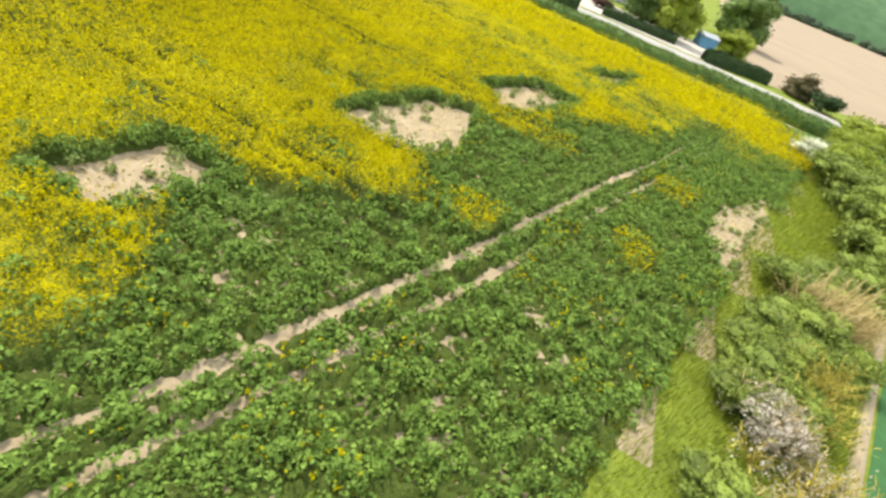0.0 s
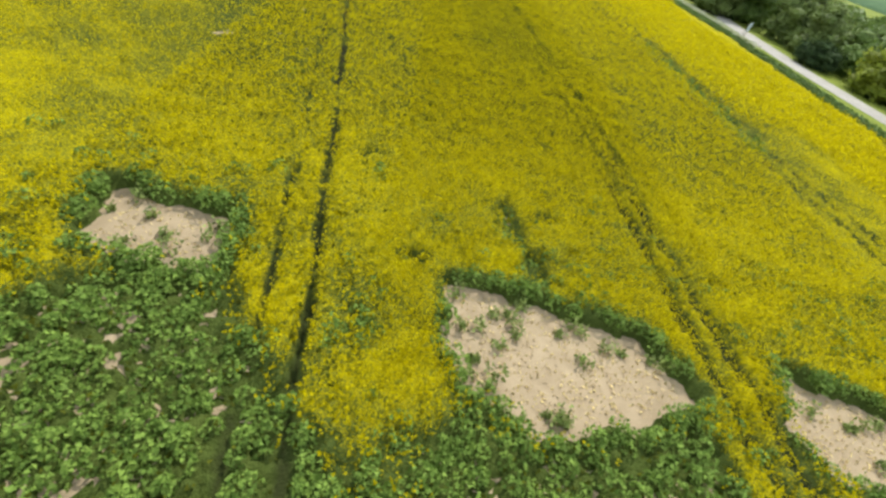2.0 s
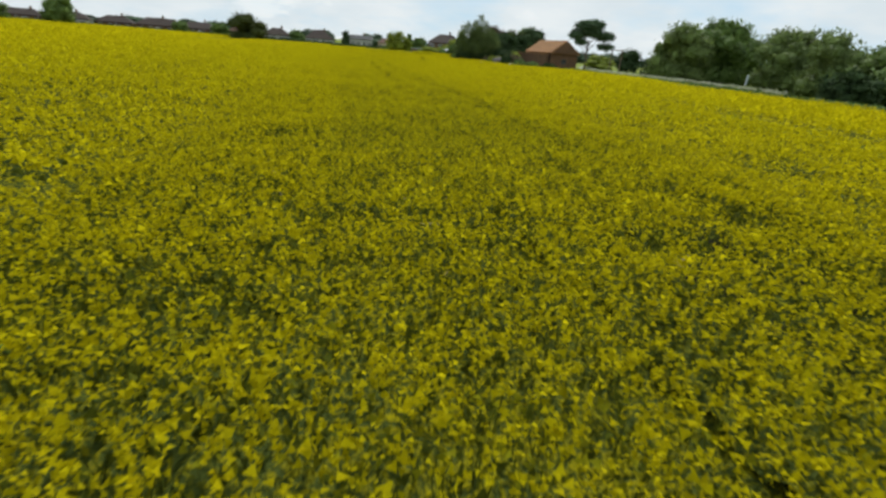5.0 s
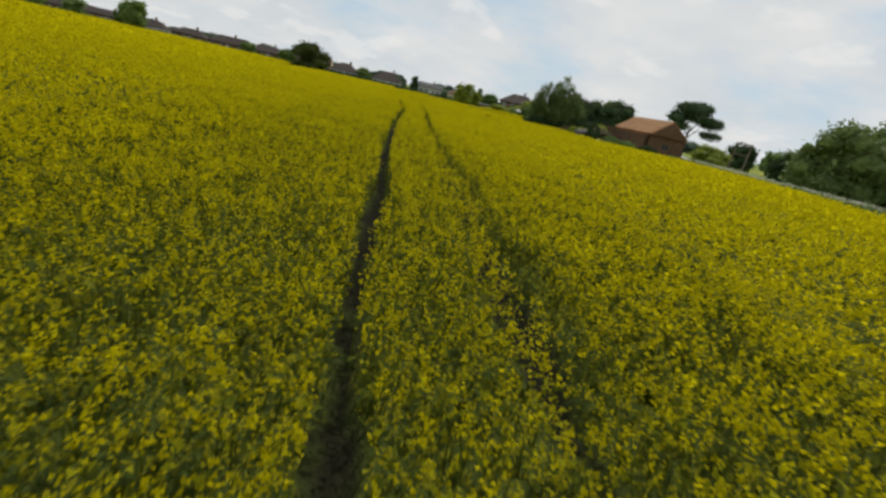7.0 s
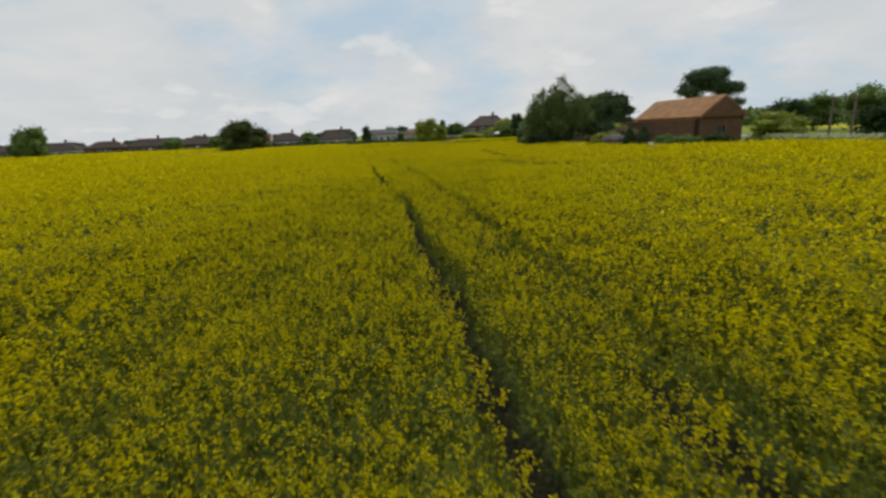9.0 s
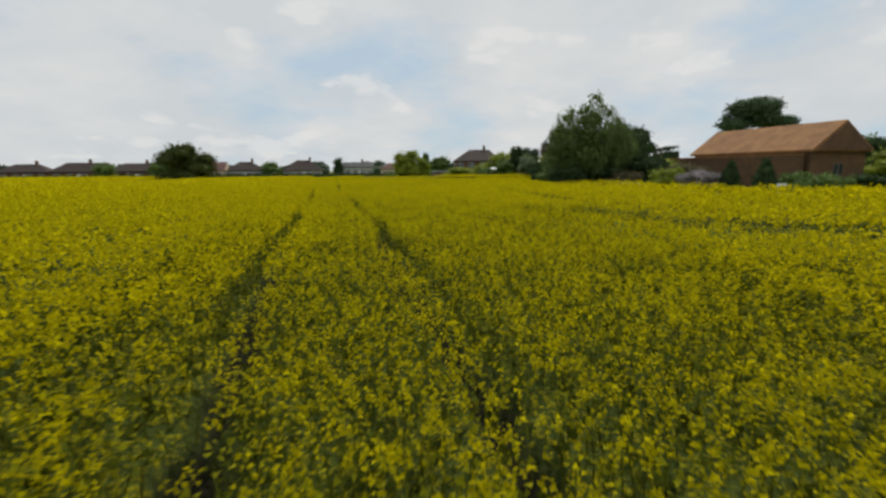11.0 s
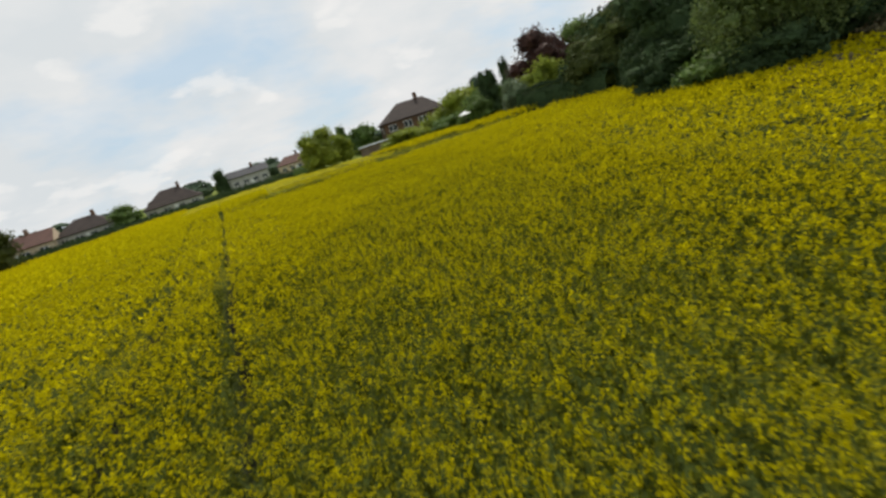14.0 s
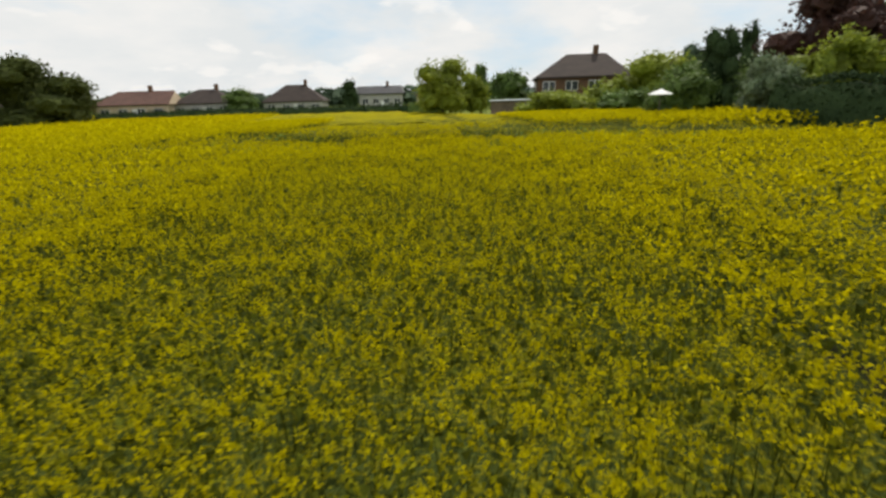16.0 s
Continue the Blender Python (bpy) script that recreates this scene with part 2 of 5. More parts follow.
M = {
    "soil": material("sandy_soil", (0.35, 0.275, 0.18), (0.26, 0.20, 0.125), 1.5, 26.0, 0.95, 0.6),
    "grass": material("verge_grass", (0.20, 0.24, 0.035), (0.12, 0.155, 0.024), 0.5, 12.0, 0.95, 0.6, spec=0.1),
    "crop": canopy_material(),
    "petal": material("rape_petals", (0.57, 0.49, 0.004), (0.44, 0.385, 0.005), 3.0, 30.0, 0.9, island=0.32, translucent=0.6, spec=0.04),
    "bud": material("rape_buds", (0.33, 0.315, 0.012), (0.19, 0.195, 0.010), 3.0, 20.0, 0.9, island=0.4, translucent=0.5, spec=0.05),
    "stem": material("rape_stems", (0.13, 0.145, 0.016), (0.065, 0.08, 0.010), 3.0, 20.0, 0.9, island=0.5, translucent=0.4, spec=0.05),
    "leaf": material("rape_leaves", (0.20, 0.30, 0.055), (0.105, 0.175, 0.032), 2.0, 20.0, 0.75, island=0.22, translucent=0.2, spec=0.15),
    "weed": material("weed_leaves", (0.24, 0.30, 0.08), (0.15, 0.20, 0.05), 2.0, 20.0, 0.7, island=0.35, translucent=0.2),
    "birch": material("birch_leaves", (0.16, 0.21, 0.06), (0.09, 0.13, 0.032), 0.6, 6.0, 0.7, island=0.35, translucent=0.3),
    "bramble": material("bramble_leaves", (0.215, 0.265, 0.042), (0.12, 0.165, 0.028), 0.9, 10.0, 0.75, island=0.4, translucent=0.25),
    "tree": material("tree_leaves", (0.155, 0.23, 0.052), (0.085, 0.14, 0.03), 0.6, 6.0, 0.7, island=0.35, translucent=0.3),
    "lime": material("fresh_leaves", (0.30, 0.345, 0.036), (0.17, 0.22, 0.025), 0.6, 6.0, 0.7, island=0.35, translucent=0.4),
    "dark": material("dark_leaves", (0.056, 0.088, 0.034), (0.032, 0.055, 0.022), 0.8, 8.0, 0.9, island=0.3, translucent=0.12, spec=0.08),
    "pine": material("pine_needles", (0.11, 0.165, 0.085), (0.06, 0.095, 0.045), 0.8, 8.0, 0.9, island=0.3, translucent=0.15, spec=0.08),
    "oak": material("olive_leaves", (0.085, 0.105, 0.026), (0.042, 0.056, 0.016), 0.6, 6.0, 0.8, island=0.3, translucent=0.2, spec=0.1),
    "purple": material("copper_leaves", (0.085, 0.035, 0.022), (0.045, 0.022, 0.018), 0.7, 8.0, 0.7, island=0.3, translucent=0.25),
    "grey": material("grey_blossom", (0.36, 0.32, 0.33), (0.20, 0.18, 0.17), 0.9, 8.0, 0.8, island=0.3, translucent=0.2),
    "dry": material("dry_twigs", (0.62, 0.50, 0.25), (0.46, 0.36, 0.16), 2.0, 14.0, 0.9, island=0.3, translucent=0.25),
    "hedge": material("hedge_leaves", (0.15, 0.23, 0.05), (0.075, 0.13, 0.026), 0.7, 8.0, 0.7, island=0.35, translucent=0.2),
    "bark": material("bark", (0.13, 0.10, 0.075), (0.06, 0.045, 0.035), 2.0, 12.0, 0.95, 0.6),
    "tile": material("roof_tiles", (0.36, 0.175, 0.065), (0.21, 0.105, 0.045), 0.9, 9.0, 0.9, 0.5),
    "brown_tile": material("brown_roof_tiles", (0.062, 0.045, 0.038), (0.042, 0.032, 0.028), 0.8, 9.0, 0.9, 0.5),
    "brick": material("brick", (0.165, 0.09, 0.05), (0.10, 0.058, 0.036), 1.2, 14.0, 0.95, 0.5),
    "render": material("painted_render", (0.45, 0.44, 0.41), (0.36, 0.35, 0.33), 0.7, 9.0, 0.9, 0.1),
    "cream": material("cream_render", (0.62, 0.50, 0.36), (0.52, 0.41, 0.29), 0.7, 9.0, 0.9, 0.1),
    "glass": material("window_glass", (0.05, 0.06, 0.07), (0.03, 0.035, 0.04), 2.0, 9.0, 0.12, spec=0.6),
    "white": material("white_paint", (0.78, 0.78, 0.76), (0.7, 0.7, 0.68), 1.0, 9.0, 0.6),
    "blue": material("blue_sheet", (0.09, 0.24, 0.38), (0.07, 0.19, 0.31), 1.0, 9.0, 0.5, 0.2),
    "wood": material("weathered_wood", (0.20, 0.16, 0.12), (0.12, 0.095, 0.07), 1.0, 16.0, 0.9, 0.4),
    "road": material("pale_road", (0.35, 0.33, 0.30), (0.27, 0.255, 0.235), 0.5, 20.0, 0.95, 0.3),
    "pale": material("pale_board", (0.62, 0.68, 0.70), (0.52, 0.58, 0.60), 1.0, 9.0, 0.5),
    "palewood": material("pale_wood", (0.42, 0.38, 0.33), (0.32, 0.29, 0.25), 1.0, 14.0, 0.9, 0.3),
    "tyre": material("tyre", (0.03, 0.03, 0.03), (0.02, 0.02, 0.02), 4.0, 30.0, 0.9),
    "gravel": material("gravel", (0.50, 0.44, 0.38), (0.40, 0.35, 0.30), 0.4, 10.0, 0.95, 0.3),
    "grey_sheet": material("grey_sheet", (0.30, 0.32, 0.35), (0.24, 0.25, 0.28), 0.6, 8.0, 0.5, 0.2),
    "meadow": material("meadow_grass", (0.20, 0.26, 0.04), (0.15, 0.21, 0.035), 0.1, 4.0, 0.95, 0.3, spec=0.1),
    "crop_far": material("far_rapeseed", (0.42, 0.37, 0.015), (0.34, 0.32, 0.02), 0.1, 4.0, 0.95, 0.3, spec=0.1),
    "haze_tree": material("far_trees", (0.075, 0.105, 0.06), (0.045, 0.07, 0.045), 0.1, 1.0, 0.95, island=0.25, spec=0.1),
    "willow": material("willow_leaves", (0.19, 0.25, 0.07), (0.10, 0.145, 0.035), 0.6, 6.0, 0.7, island=0.35, translucent=0.3),
    "drybush": material("sparse_leaves", (0.15, 0.12, 0.06), (0.09, 0.08, 0.035), 0.8, 8.0, 0.85, island=0.35, translucent=0.2),
    "blossom": material("white_blossom", (0.52, 0.52, 0.42), (0.42, 0.44, 0.28), 1.0, 9.0, 0.8, island=0.25, translucent=0.25),
    "blossom_pink": material("pale_blossom", (0.58, 0.50, 0.44), (0.24, 0.22, 0.13), 1.8, 14.0, 0.8, island=0.3, translucent=0.2),
    "varieg": material("variegated_leaves", (0.22, 0.27, 0.16), (0.11, 0.16, 0.07), 0.9, 8.0, 0.7, island=0.35, translucent=0.25),
    "yellow_twig": material("yellow_twigs", (0.50, 0.42, 0.08), (0.36, 0.29, 0.06), 2.0, 14.0, 0.8, island=0.3),
    "blade": material("grass_blades", (0.30, 0.34, 0.030), (0.19, 0.235, 0.022), 0.8, 10.0, 0.8, island=0.35, translucent=0.3),
    "stone": material("pale_stone", (0.45, 0.42, 0.36), (0.35, 0.32, 0.27), 1.5, 12.0, 0.95, 0.4),
    "red_tile": material("red_roof_tiles", (0.15, 0.08, 0.062), (0.105, 0.058, 0.047), 0.8, 9.0, 0.9, 0.5),
    "slate": material("slate", (0.075, 0.075, 0.08), (0.05, 0.05, 0.055), 0.8, 9.0, 0.8, 0.3),
    "tan": material("bare_field", (0.285, 0.215, 0.145), (0.24, 0.18, 0.12), 0.05, 3.0, 0.95, 0.3),
    "far_hill": material("far_fields", (0.09, 0.15, 0.075), (0.06, 0.11, 0.055), 0.006, 0.05, 0.95, 0.0, spec=0.05),
    "far_green": material("far_crop", (0.05, 0.13, 0.05), (0.04, 0.10, 0.035), 0.05, 2.0, 0.95, 0.3, spec=0.1),
}


# ---------------------------------------------------------------- builders
def mesh_np(name, verts, faces, mat, smooth=False):
    """A mesh from arrays of places and of faces that all have the same number of corners."""
    me = bpy.data.meshes.new(name)
    faces = np.asarray(faces, np.int32)
    k = faces.shape[1]
    me.vertices.add(len(verts))
    me.vertices.foreach_set("co", np.asarray(verts, np.float32).ravel())
    me.loops.add(faces.size)
    me.loops.foreach_set("vertex_index", faces.ravel())
    me.polygons.add(len(faces))
    me.polygons.foreach_set("loop_start", np.arange(0, faces.size, k, dtype=np.int32))
    me.polygons.foreach_set("use_smooth", np.full(len(faces), smooth))
    me.update(calc_edges=True)
    me.materials.append(mat)
    return me


def put_mesh(name, me, parent=None, label="", kind=""):
    ob = new(name, me)
    if parent:
        ob.parent = parent
    return tagged(ob, label=label, kind=kind)


def part(name, bm, mat, parent=None, label=""):
    me = bpy.data.meshes.new(name)
    bm.normal_update()
    bm.to_mesh(me)
    bm.free()
    me.materials.append(mat)
    return put_mesh(name, me, parent, label)


def thing(name, m, label, category, group="", kind=""):
    ob = new(name)
    ob.matrix_world = m
    return tagged(ob, label, category, group, kind)


def box_bm(size, at=(0, 0, 0), bevel=0.0, bm=None):
    bm = bm or bmesh.new()
    made = bmesh.ops.create_cube(bm, size=1, matrix=Matrix.Translation(at) @ Matrix.Diagonal((*size, 1)))
    if bevel:
        edges = list({ed for v in made["verts"] for ed in v.link_edges})
        bmesh.ops.bevel(bm, geom=edges, offset=bevel, segments=1, affect="EDGES")
    return bm


def prism_bm(points, depth, bm=None):
    """A closed outline in x and z, carried along y from -depth/2 to depth/2."""
    bm = bm or bmesh.new()
    a = [bm.verts.new((x, -depth / 2, z)) for x, z in points]
    b = [bm.verts.new((x, depth / 2, z)) for x, z in points]
    bm.faces.new(a)
    bm.faces.new(b[::-1])
    for i in range(len(points)):
        j = (i + 1) % len(points)
        bm.faces.new((a[j], a[i], b[i], b[j]))
    bmesh.ops.recalc_face_normals(bm, faces=bm.faces)
    return bm


def noise2(x, y, scale, seed=0.0):
    """Smooth value noise, from 0 to 1, for arrays."""
    u, v = x / scale + seed * 17.3, y / scale - seed * 9.7
    iu, iv = np.floor(u), np.floor(v)
    fu, fv = u - iu, v - iv
    fu, fv = fu * fu * (3 - 2 * fu), fv * fv * (3 - 2 * fv)

    def h(i, j):
        s = np.sin(i * 127.1 + j * 311.7 + seed * 74.7) * 43758.5453
        return s - np.floor(s)
    top = h(iu, iv) * (1 - fu) + h(iu + 1, iv) * fu
    low = h(iu, iv + 1) * (1 - fu) + h(iu + 1, iv + 1) * fu
    return top * (1 - fv) + low * fv


def step(a, b, v):
    t = np.clip((v - a) / (b - a), 0, 1)
    return t * t * (3 - 2 * t)


# ---------------------------------------------------------------- the plan of the field
HEADLAND = ((-120, 18), (-60, -1.5), (-25.7, -13.0), (-21.7, -14.6), (-18.8, -15.6), (-13.3, -17.5), (-2, -20.8), (7.5, -24.0), (21.7, -27.9), (31.5, -29.0), (60, -36))
FLOWER_LINE = ((-90, 4), (-26, -11.0), (-23.1, -11.7), (-22, -11.6), (-20.9, -10.7), (-20.2, -9.4), (-19.4, -9.7), (-16.7, -9.4), (-14.8, -10.4), (-14.0, -12.3), (-13.3, -13.3),
               (-12.9, -14), (-10.6, -14), (-9.4, -13.1), (-8.6, -12.8), (-2.3, -13.1), (-1.5, -14.5), (-1.2, -18.4), (1.2, -18.4), (2.0, -16.5), (4.3, -16.5), (6.5, -18.0), (7.5, -21.3), (13.3, -24.2),
               (20.8, -26.9), (31, -31), (60, -46))
RIGHT_EDGE = ((-60, 41.6), (-15, 40.6), (10, 41.2), (30, 43.2), (55, 45.8), (75, 45.5), (90, 43.5), (93, 40), (95, 28), (112, 30), (127, 34), (140, 36), (153, 38.5), (160, 35), (174, 25), (192, 16), (205, 13), (300, 0))
PATCHES = (
    ((-20.2, -5.7), (-18.7, -6.25), (-16.8, -6.5), (-16.9, -9.0), (-18.4, -8.8), (-19.9, -8.25), (-20.2, -8.0)),
    ((-9.0, -8.45), (-6.7, -8.8), (-5.3, -9.3), (-2.45, -10.15), (-1.5, -12.0), (-4.0, -13.1), (-7.2, -13.35), (-8.2, -12.5), (-8.9, -12.0), (-9.5, -11.1)),
    ((3.1, -11.0), (5.6, -11.9), (7.9, -12.8), (9.2, -13.8), (8.2, -16.6), (6.9, -15.9), (4.3, -15.3), (2.7, -14.5), (2.0, -13.1)),
    ((19.3, -15.9), (22.2, -16.9), (25.8, -19.7), (22.6, -18.6), (19.2, -18.0)),
    ((-5.5, -28.0), (-1.5, -27.2), (3.0, -27.9), (8.5, -31.5), (4.0, -31.0), (-2.6, -29.3)),
)
# wheel tracks up the field: half-width, and where each runs, as x at a y
SIDE_TRAMS = (
    (0.10, ((-60, -32.0), (300, -32.0))), (0.10, ((-60, -30.4), (300, -30.2))),
    (0.02, ((-60, -15.0), (-9, -15.0), (2, -15.3), (18, -15.9), (300, -16.0))), (0.08, ((-60, -13.75), (-9, -13.75), (3, -14.0), (19, -14.6), (60, -14.2), (300, -14.0))),
    (0.12, ((-60, 17.2), (300, 17.2))), (0.13, ((-60, 19.0), (300, 19.0))),
    (0.10, ((-60, 33.6), (300, 33.6))), (0.10, ((-60, 35.5), (300, 35.5))),
)
MID_TRAMS = (
    (0.13, ((-60, -0.4), (-9, -0.2), (-3, 0.3), (7, 0.45), (20, 0.15), (30, -0.04), (44, -0.2), (60, 0.1), (68, 0.3), (75, -0.05), (98, -0.04), (112, -0.3), (120, -0.1), (153, -0.27), (300, -0.3))),
    (0.14, ((-60, 1.0), (-9, 1.1), (-3, 1.3), (7, 1.95), (20, 2.0), (30, 2.04), (44, 1.75), (58, 2.0), (75, 2.3), (85, 2.36), (97, 1.9), (112, 1.75), (143, 2.1), (300, 2.1))),
)
TRAMS = SIDE_TRAMS + MID_TRAMS


def along(pairs, v):
    p = np.array(pairs, float)
    return np.interp(v, p[:, 0], p[:, 1])


def inside(poly, x, y):
    """How far inside a polygon, in metres; negative outside."""
    far = np.full(x.shape, 1e9)
    within = np.zeros(x.shape, bool)
    for (ax, ay), (bx, by) in zip(poly, poly[1:] + poly[:1]):
        dx, dy = bx - ax, by - ay
        t = np.clip(((x - ax) * dx + (y - ay) * dy) / (dx * dx + dy * dy), 0, 1)
        far = np.minimum(far, np.hypot(x - ax - t * dx, y - ay - t * dy))
        if ay != by:
            within ^= ((ay > y) != (by > y)) & (x < (bx - ax) * (y - ay) / (by - ay) + ax)
    return np.where(within, far, -far)


def in_field(x, y):
    low = -23.8 - 0.316 * (x + 19.3)
    far_edge = 197 + np.clip(14 - x, 0, 400) * 0.28
    edge = np.minimum.reduce([along(RIGHT_EDGE, y) - x, y - low, far_edge - y, x + 190])
    return edge


def tram(x, y):
    """1 in the wheel tracks that run up the field, where the crop is pressed down."""
    wob = 0.05 * np.sin(y * 0.21) + 0.05 * np.sin(y * 0.67 + 1.0)
    head = along(HEADLAND, x)
    out = np.zeros(x.shape)
    for i, (wide, line) in enumerate(TRAMS):
        d = np.abs(x - along(line, y) - wob)
        w = wide + 0.26 * (noise2(x, y, 1.6, 1 + i) - 0.5) + 0.16 * (noise2(x, y, 0.5, 15 + i) - 0.5) + 0.07 * step(12, -2, y) * (wide > 0.125) - 0.05 * step(84, 94, y)
        out = np.maximum(out, np.where(y > head - 1.6, step(w + 0.10, w - 0.04, d), 0) * (0.6 if abs(line[0][1]) > 30 else 1.0))
    return out


def bare(x, y):
    """1 where no crop stands: headland wheel tracks, bare patches, thin spots."""
    head = along(HEADLAND, x)
    out = np.zeros(x.shape)
    bend = np.clip((x - 26) / 7.0, 0, 1) ** 3 * 3.0
    thick = step(8, -4, x)
    for off, w in ((0.0, 0.18), (-1.3, 0.11)):
        d = np.abs(y - head - off - bend) * 0.95
        w = (0.07 + (w - 0.10) * thick) + (0.08 + 0.14 * thick) * (noise2(x, y, 1.7, 21 - off) * 0.6 + noise2(x, y, 0.5, 25 - off) * 0.4 - 0.5)
        out = np.maximum(out, np.where(x < 33.5, step(w + 0.12, w - 0.04, d), 0))
    for k, poly in enumerate(PATCHES):
        d = inside(poly, x, y) + 0.28 + 0.5 * (noise2(x, y, 0.9, 31 + k) - 0.5) + 0.35 * (noise2(x, y, 0.35, 5 + k) - 0.5)
        out = np.maximum(out, step(-0.12, 0.12, d))
    # thin spots in the poor strip beside the headland tracks
    poor = 0.0
    for px, py, r in ((-18.6, -14.6, 1.6), (-19.2, -17.8, 2.2), (-18.2, -12.0, 1.0), (-14.3, -18.6, 1.0), (-4.0, -14.4, 0.9), (-8.0, -15.4, 0.7), (-16.0, -22.5, 1.2),
                      (-12.6, -23.4, 1.5), (-14.6, -20.9, 0.8), (-9.4, -25.5, 1.2), (-20.5, -20.0, 1.0), (-1.7, -21.6, 0.9), (-19.8, -12.6, 0.6), (-16.9, -13.8, 0.6)):
        poor = np.maximum(poor, np.exp(-((x - px) ** 2 + (y - py) ** 2) / (r * r)))
    thin = noise2(x, y, 0.8, 41) * 0.3 + noise2(x, y, 0.33, 42) * 0.7
    out = np.maximum(out, step(0.70, 0.80, thin * 0.8 + 0.21 * poor))
    return out


GAPS = ((-6.3, -4.8, 0.5, 2.4), (-4.7, -4.0, 0.8, 0.4), (-5.9, -7.2, 0.7, 0.9), (-9.6, 2.7, 0.6, 0.35), (-12.1, -1.0, 0.7, 0.3), (-10.6, -7.4, 0.7, 0.3),
        (-26, 20, 3.0, 0.5), (-40, 60, 5, 0.5), (-20, 105, 6, 0.4), (-3.0, 2.0, 0.5, 0.3), (-8.5, 9.0, 0.6, 0.3), (-16.5, 6.0, 0.7, 0.3))
GAP_LINES = ((((18.3, 11), (18.6, 19), (19.2, 31), (19.0, 36)), 1.1), (((4.6, 149.6), (7.0, 147.8), (9.4, 146.4)), 1.2), (((9.4, 146.4), (12, 144), (17, 142.6)), 0.35), (((17, 147), (22.2, 148), (25.2, 145.8), (28, 144.7), (36, 145.9)), 1.7),
             (((9, 87.2), (11, 82.0), (13.6, 79.0), (20, 77.2), (26, 73)), 1.1), (((14.5, 109), (13.6, 102), (12.7, 96), (12.8, 90), (13.4, 86)), 0.7),
             (((-6, 121), (-9, 119.5), (-15, 124)), 0.5), (((22.0, 148.4), (25.5, 149.0)), 1.5))


def gaps(x, y):
    """1 where the crop stays green and low."""
    out = np.zeros(x.shape)
    for i, (gx, gy, rx, ry) in enumerate(GAPS):
        g = np.exp(-((x - gx) / rx) ** 2 - ((y - gy) / ry) ** 2) + 0.35 * (noise2(x, y, 0.7, 55 + i) - 0.5)
        out = np.maximum(out, step(0.3, 0.7, g))
    for pts, w in GAP_LINES:
        d = np.full(x.shape, 1e9)
        for (ax, ay), (bx, by) in zip(pts[:-1], pts[1:]):
            dx, dy = bx - ax, by - ay
            t = np.clip(((x - ax) * dx + (y - ay) * dy) / (dx * dx + dy * dy), 0, 1)
            d = np.minimum(d, np.hypot(x - ax - t * dx, y - ay - t * dy))
        out = np.maximum(out, step(1.0, 0.6, d / w + 0.9 * (noise2(x, y, 1.3, 66) - 0.5)))
    return out


def flowering(x, y):
    line = along(FLOWER_LINE, x)
    v = y - line + 2.2 * (noise2(x, y, 2.8, 51) - 0.5) + 2.2 * (noise2(x, y, 0.9, 52) - 0.5)
    f = step(-1.4, 1.3, v) * (1 - 0.35 * step(2, -9, y) * noise2(x, y, 1.4, 56))
    south = along(HEADLAND, x) - y
    blob = np.zeros(x.shape)
    for bx, by, r in ((1.6, -24.6, 1.9), (-7.9, -23.2, 1.7), (25, -34.5, 5.0), (16, -30, 2.0), (-11.3, -16.6, 1.6), (33, -33, 4)):
        blob = np.maximum(blob, np.exp(-((x - bx) ** 2 + (y - by) ** 2) / (r * r)))
    f = np.maximum(f, step(0.35, 0.75, blob + 0.5 * (noise2(x, y, 1.1, 53) - 0.5)) * 0.65)
    f = np.maximum(f, step(15, 23, x + 3 * (noise2(x, y, 2.0, 57) - 0.5)) * step(-40, -33, y) * 0.8)
    f = np.maximum(f, 0.16 * step(0.5, 0.7, noise2(x, y, 1.6, 54)) * (south > 0.5))
    f = f * (1 - 0.9 * gaps(x, y))
    for k, poly in enumerate(PATCHES):
        d = inside(poly, x, y)
        f = f * (1 - 0.9 * step(-1.0, -0.3, d + 0.5 * (noise2(x, y, 0.8, 61 + k) - 0.5)))
    return f


def corridor_mid(y):
    return np.interp(y, (-40, 20, 45, 62, 72, 80, 90, 98, 108, 118, 126, 165), (-8, -1, -0.6, -1.4, 1.2, 4.6, 4.8, 3, 4, 8, 12, 15))


def corridor(x, y):
    """Distance from the middle strip of the field, where the crop is built plant by plant."""
    return np.abs(x - corridor_mid(y))


def plants_built(x, y):
    """1 where the crop is made of single flower heads and stems over a leafy floor."""
    return step(33.0, 18.0, corridor(x, y)) * step(-8, 12, y) * step(178, 150, y)


def patch_rim(x, y):
    """1 in the green rim that stands round each bare patch."""
    out = np.zeros(x.shape)
    for k, poly in enumerate(PATCHES[:4]):
        d = inside(poly, x, y)
        out = np.maximum(out, step(-1.0, -0.3, d + 0.5 * (noise2(x, y, 0.8, 61 + k) - 0.5)))
    return out


def crop_height(x, y, f=None):
    f = flowering(x, y) if f is None else f
    rise = 0.35 * step(145.5, 148.5, y) * step(175, 155, y) * step(-4, 4, x) + 0.22 * patch_rim(x, y)
    return rise + 0.30 + 0.36 * f - 0.45 * gaps(x, y) * step(20, 60, y) - 0.2 * gaps(x, y) * step(60, 20, y) + 0.18 * (noise2(x, y, 0.7, 71) - 0.5) + 0.14 * (noise2(x, y, 6.0, 72) - 0.5)


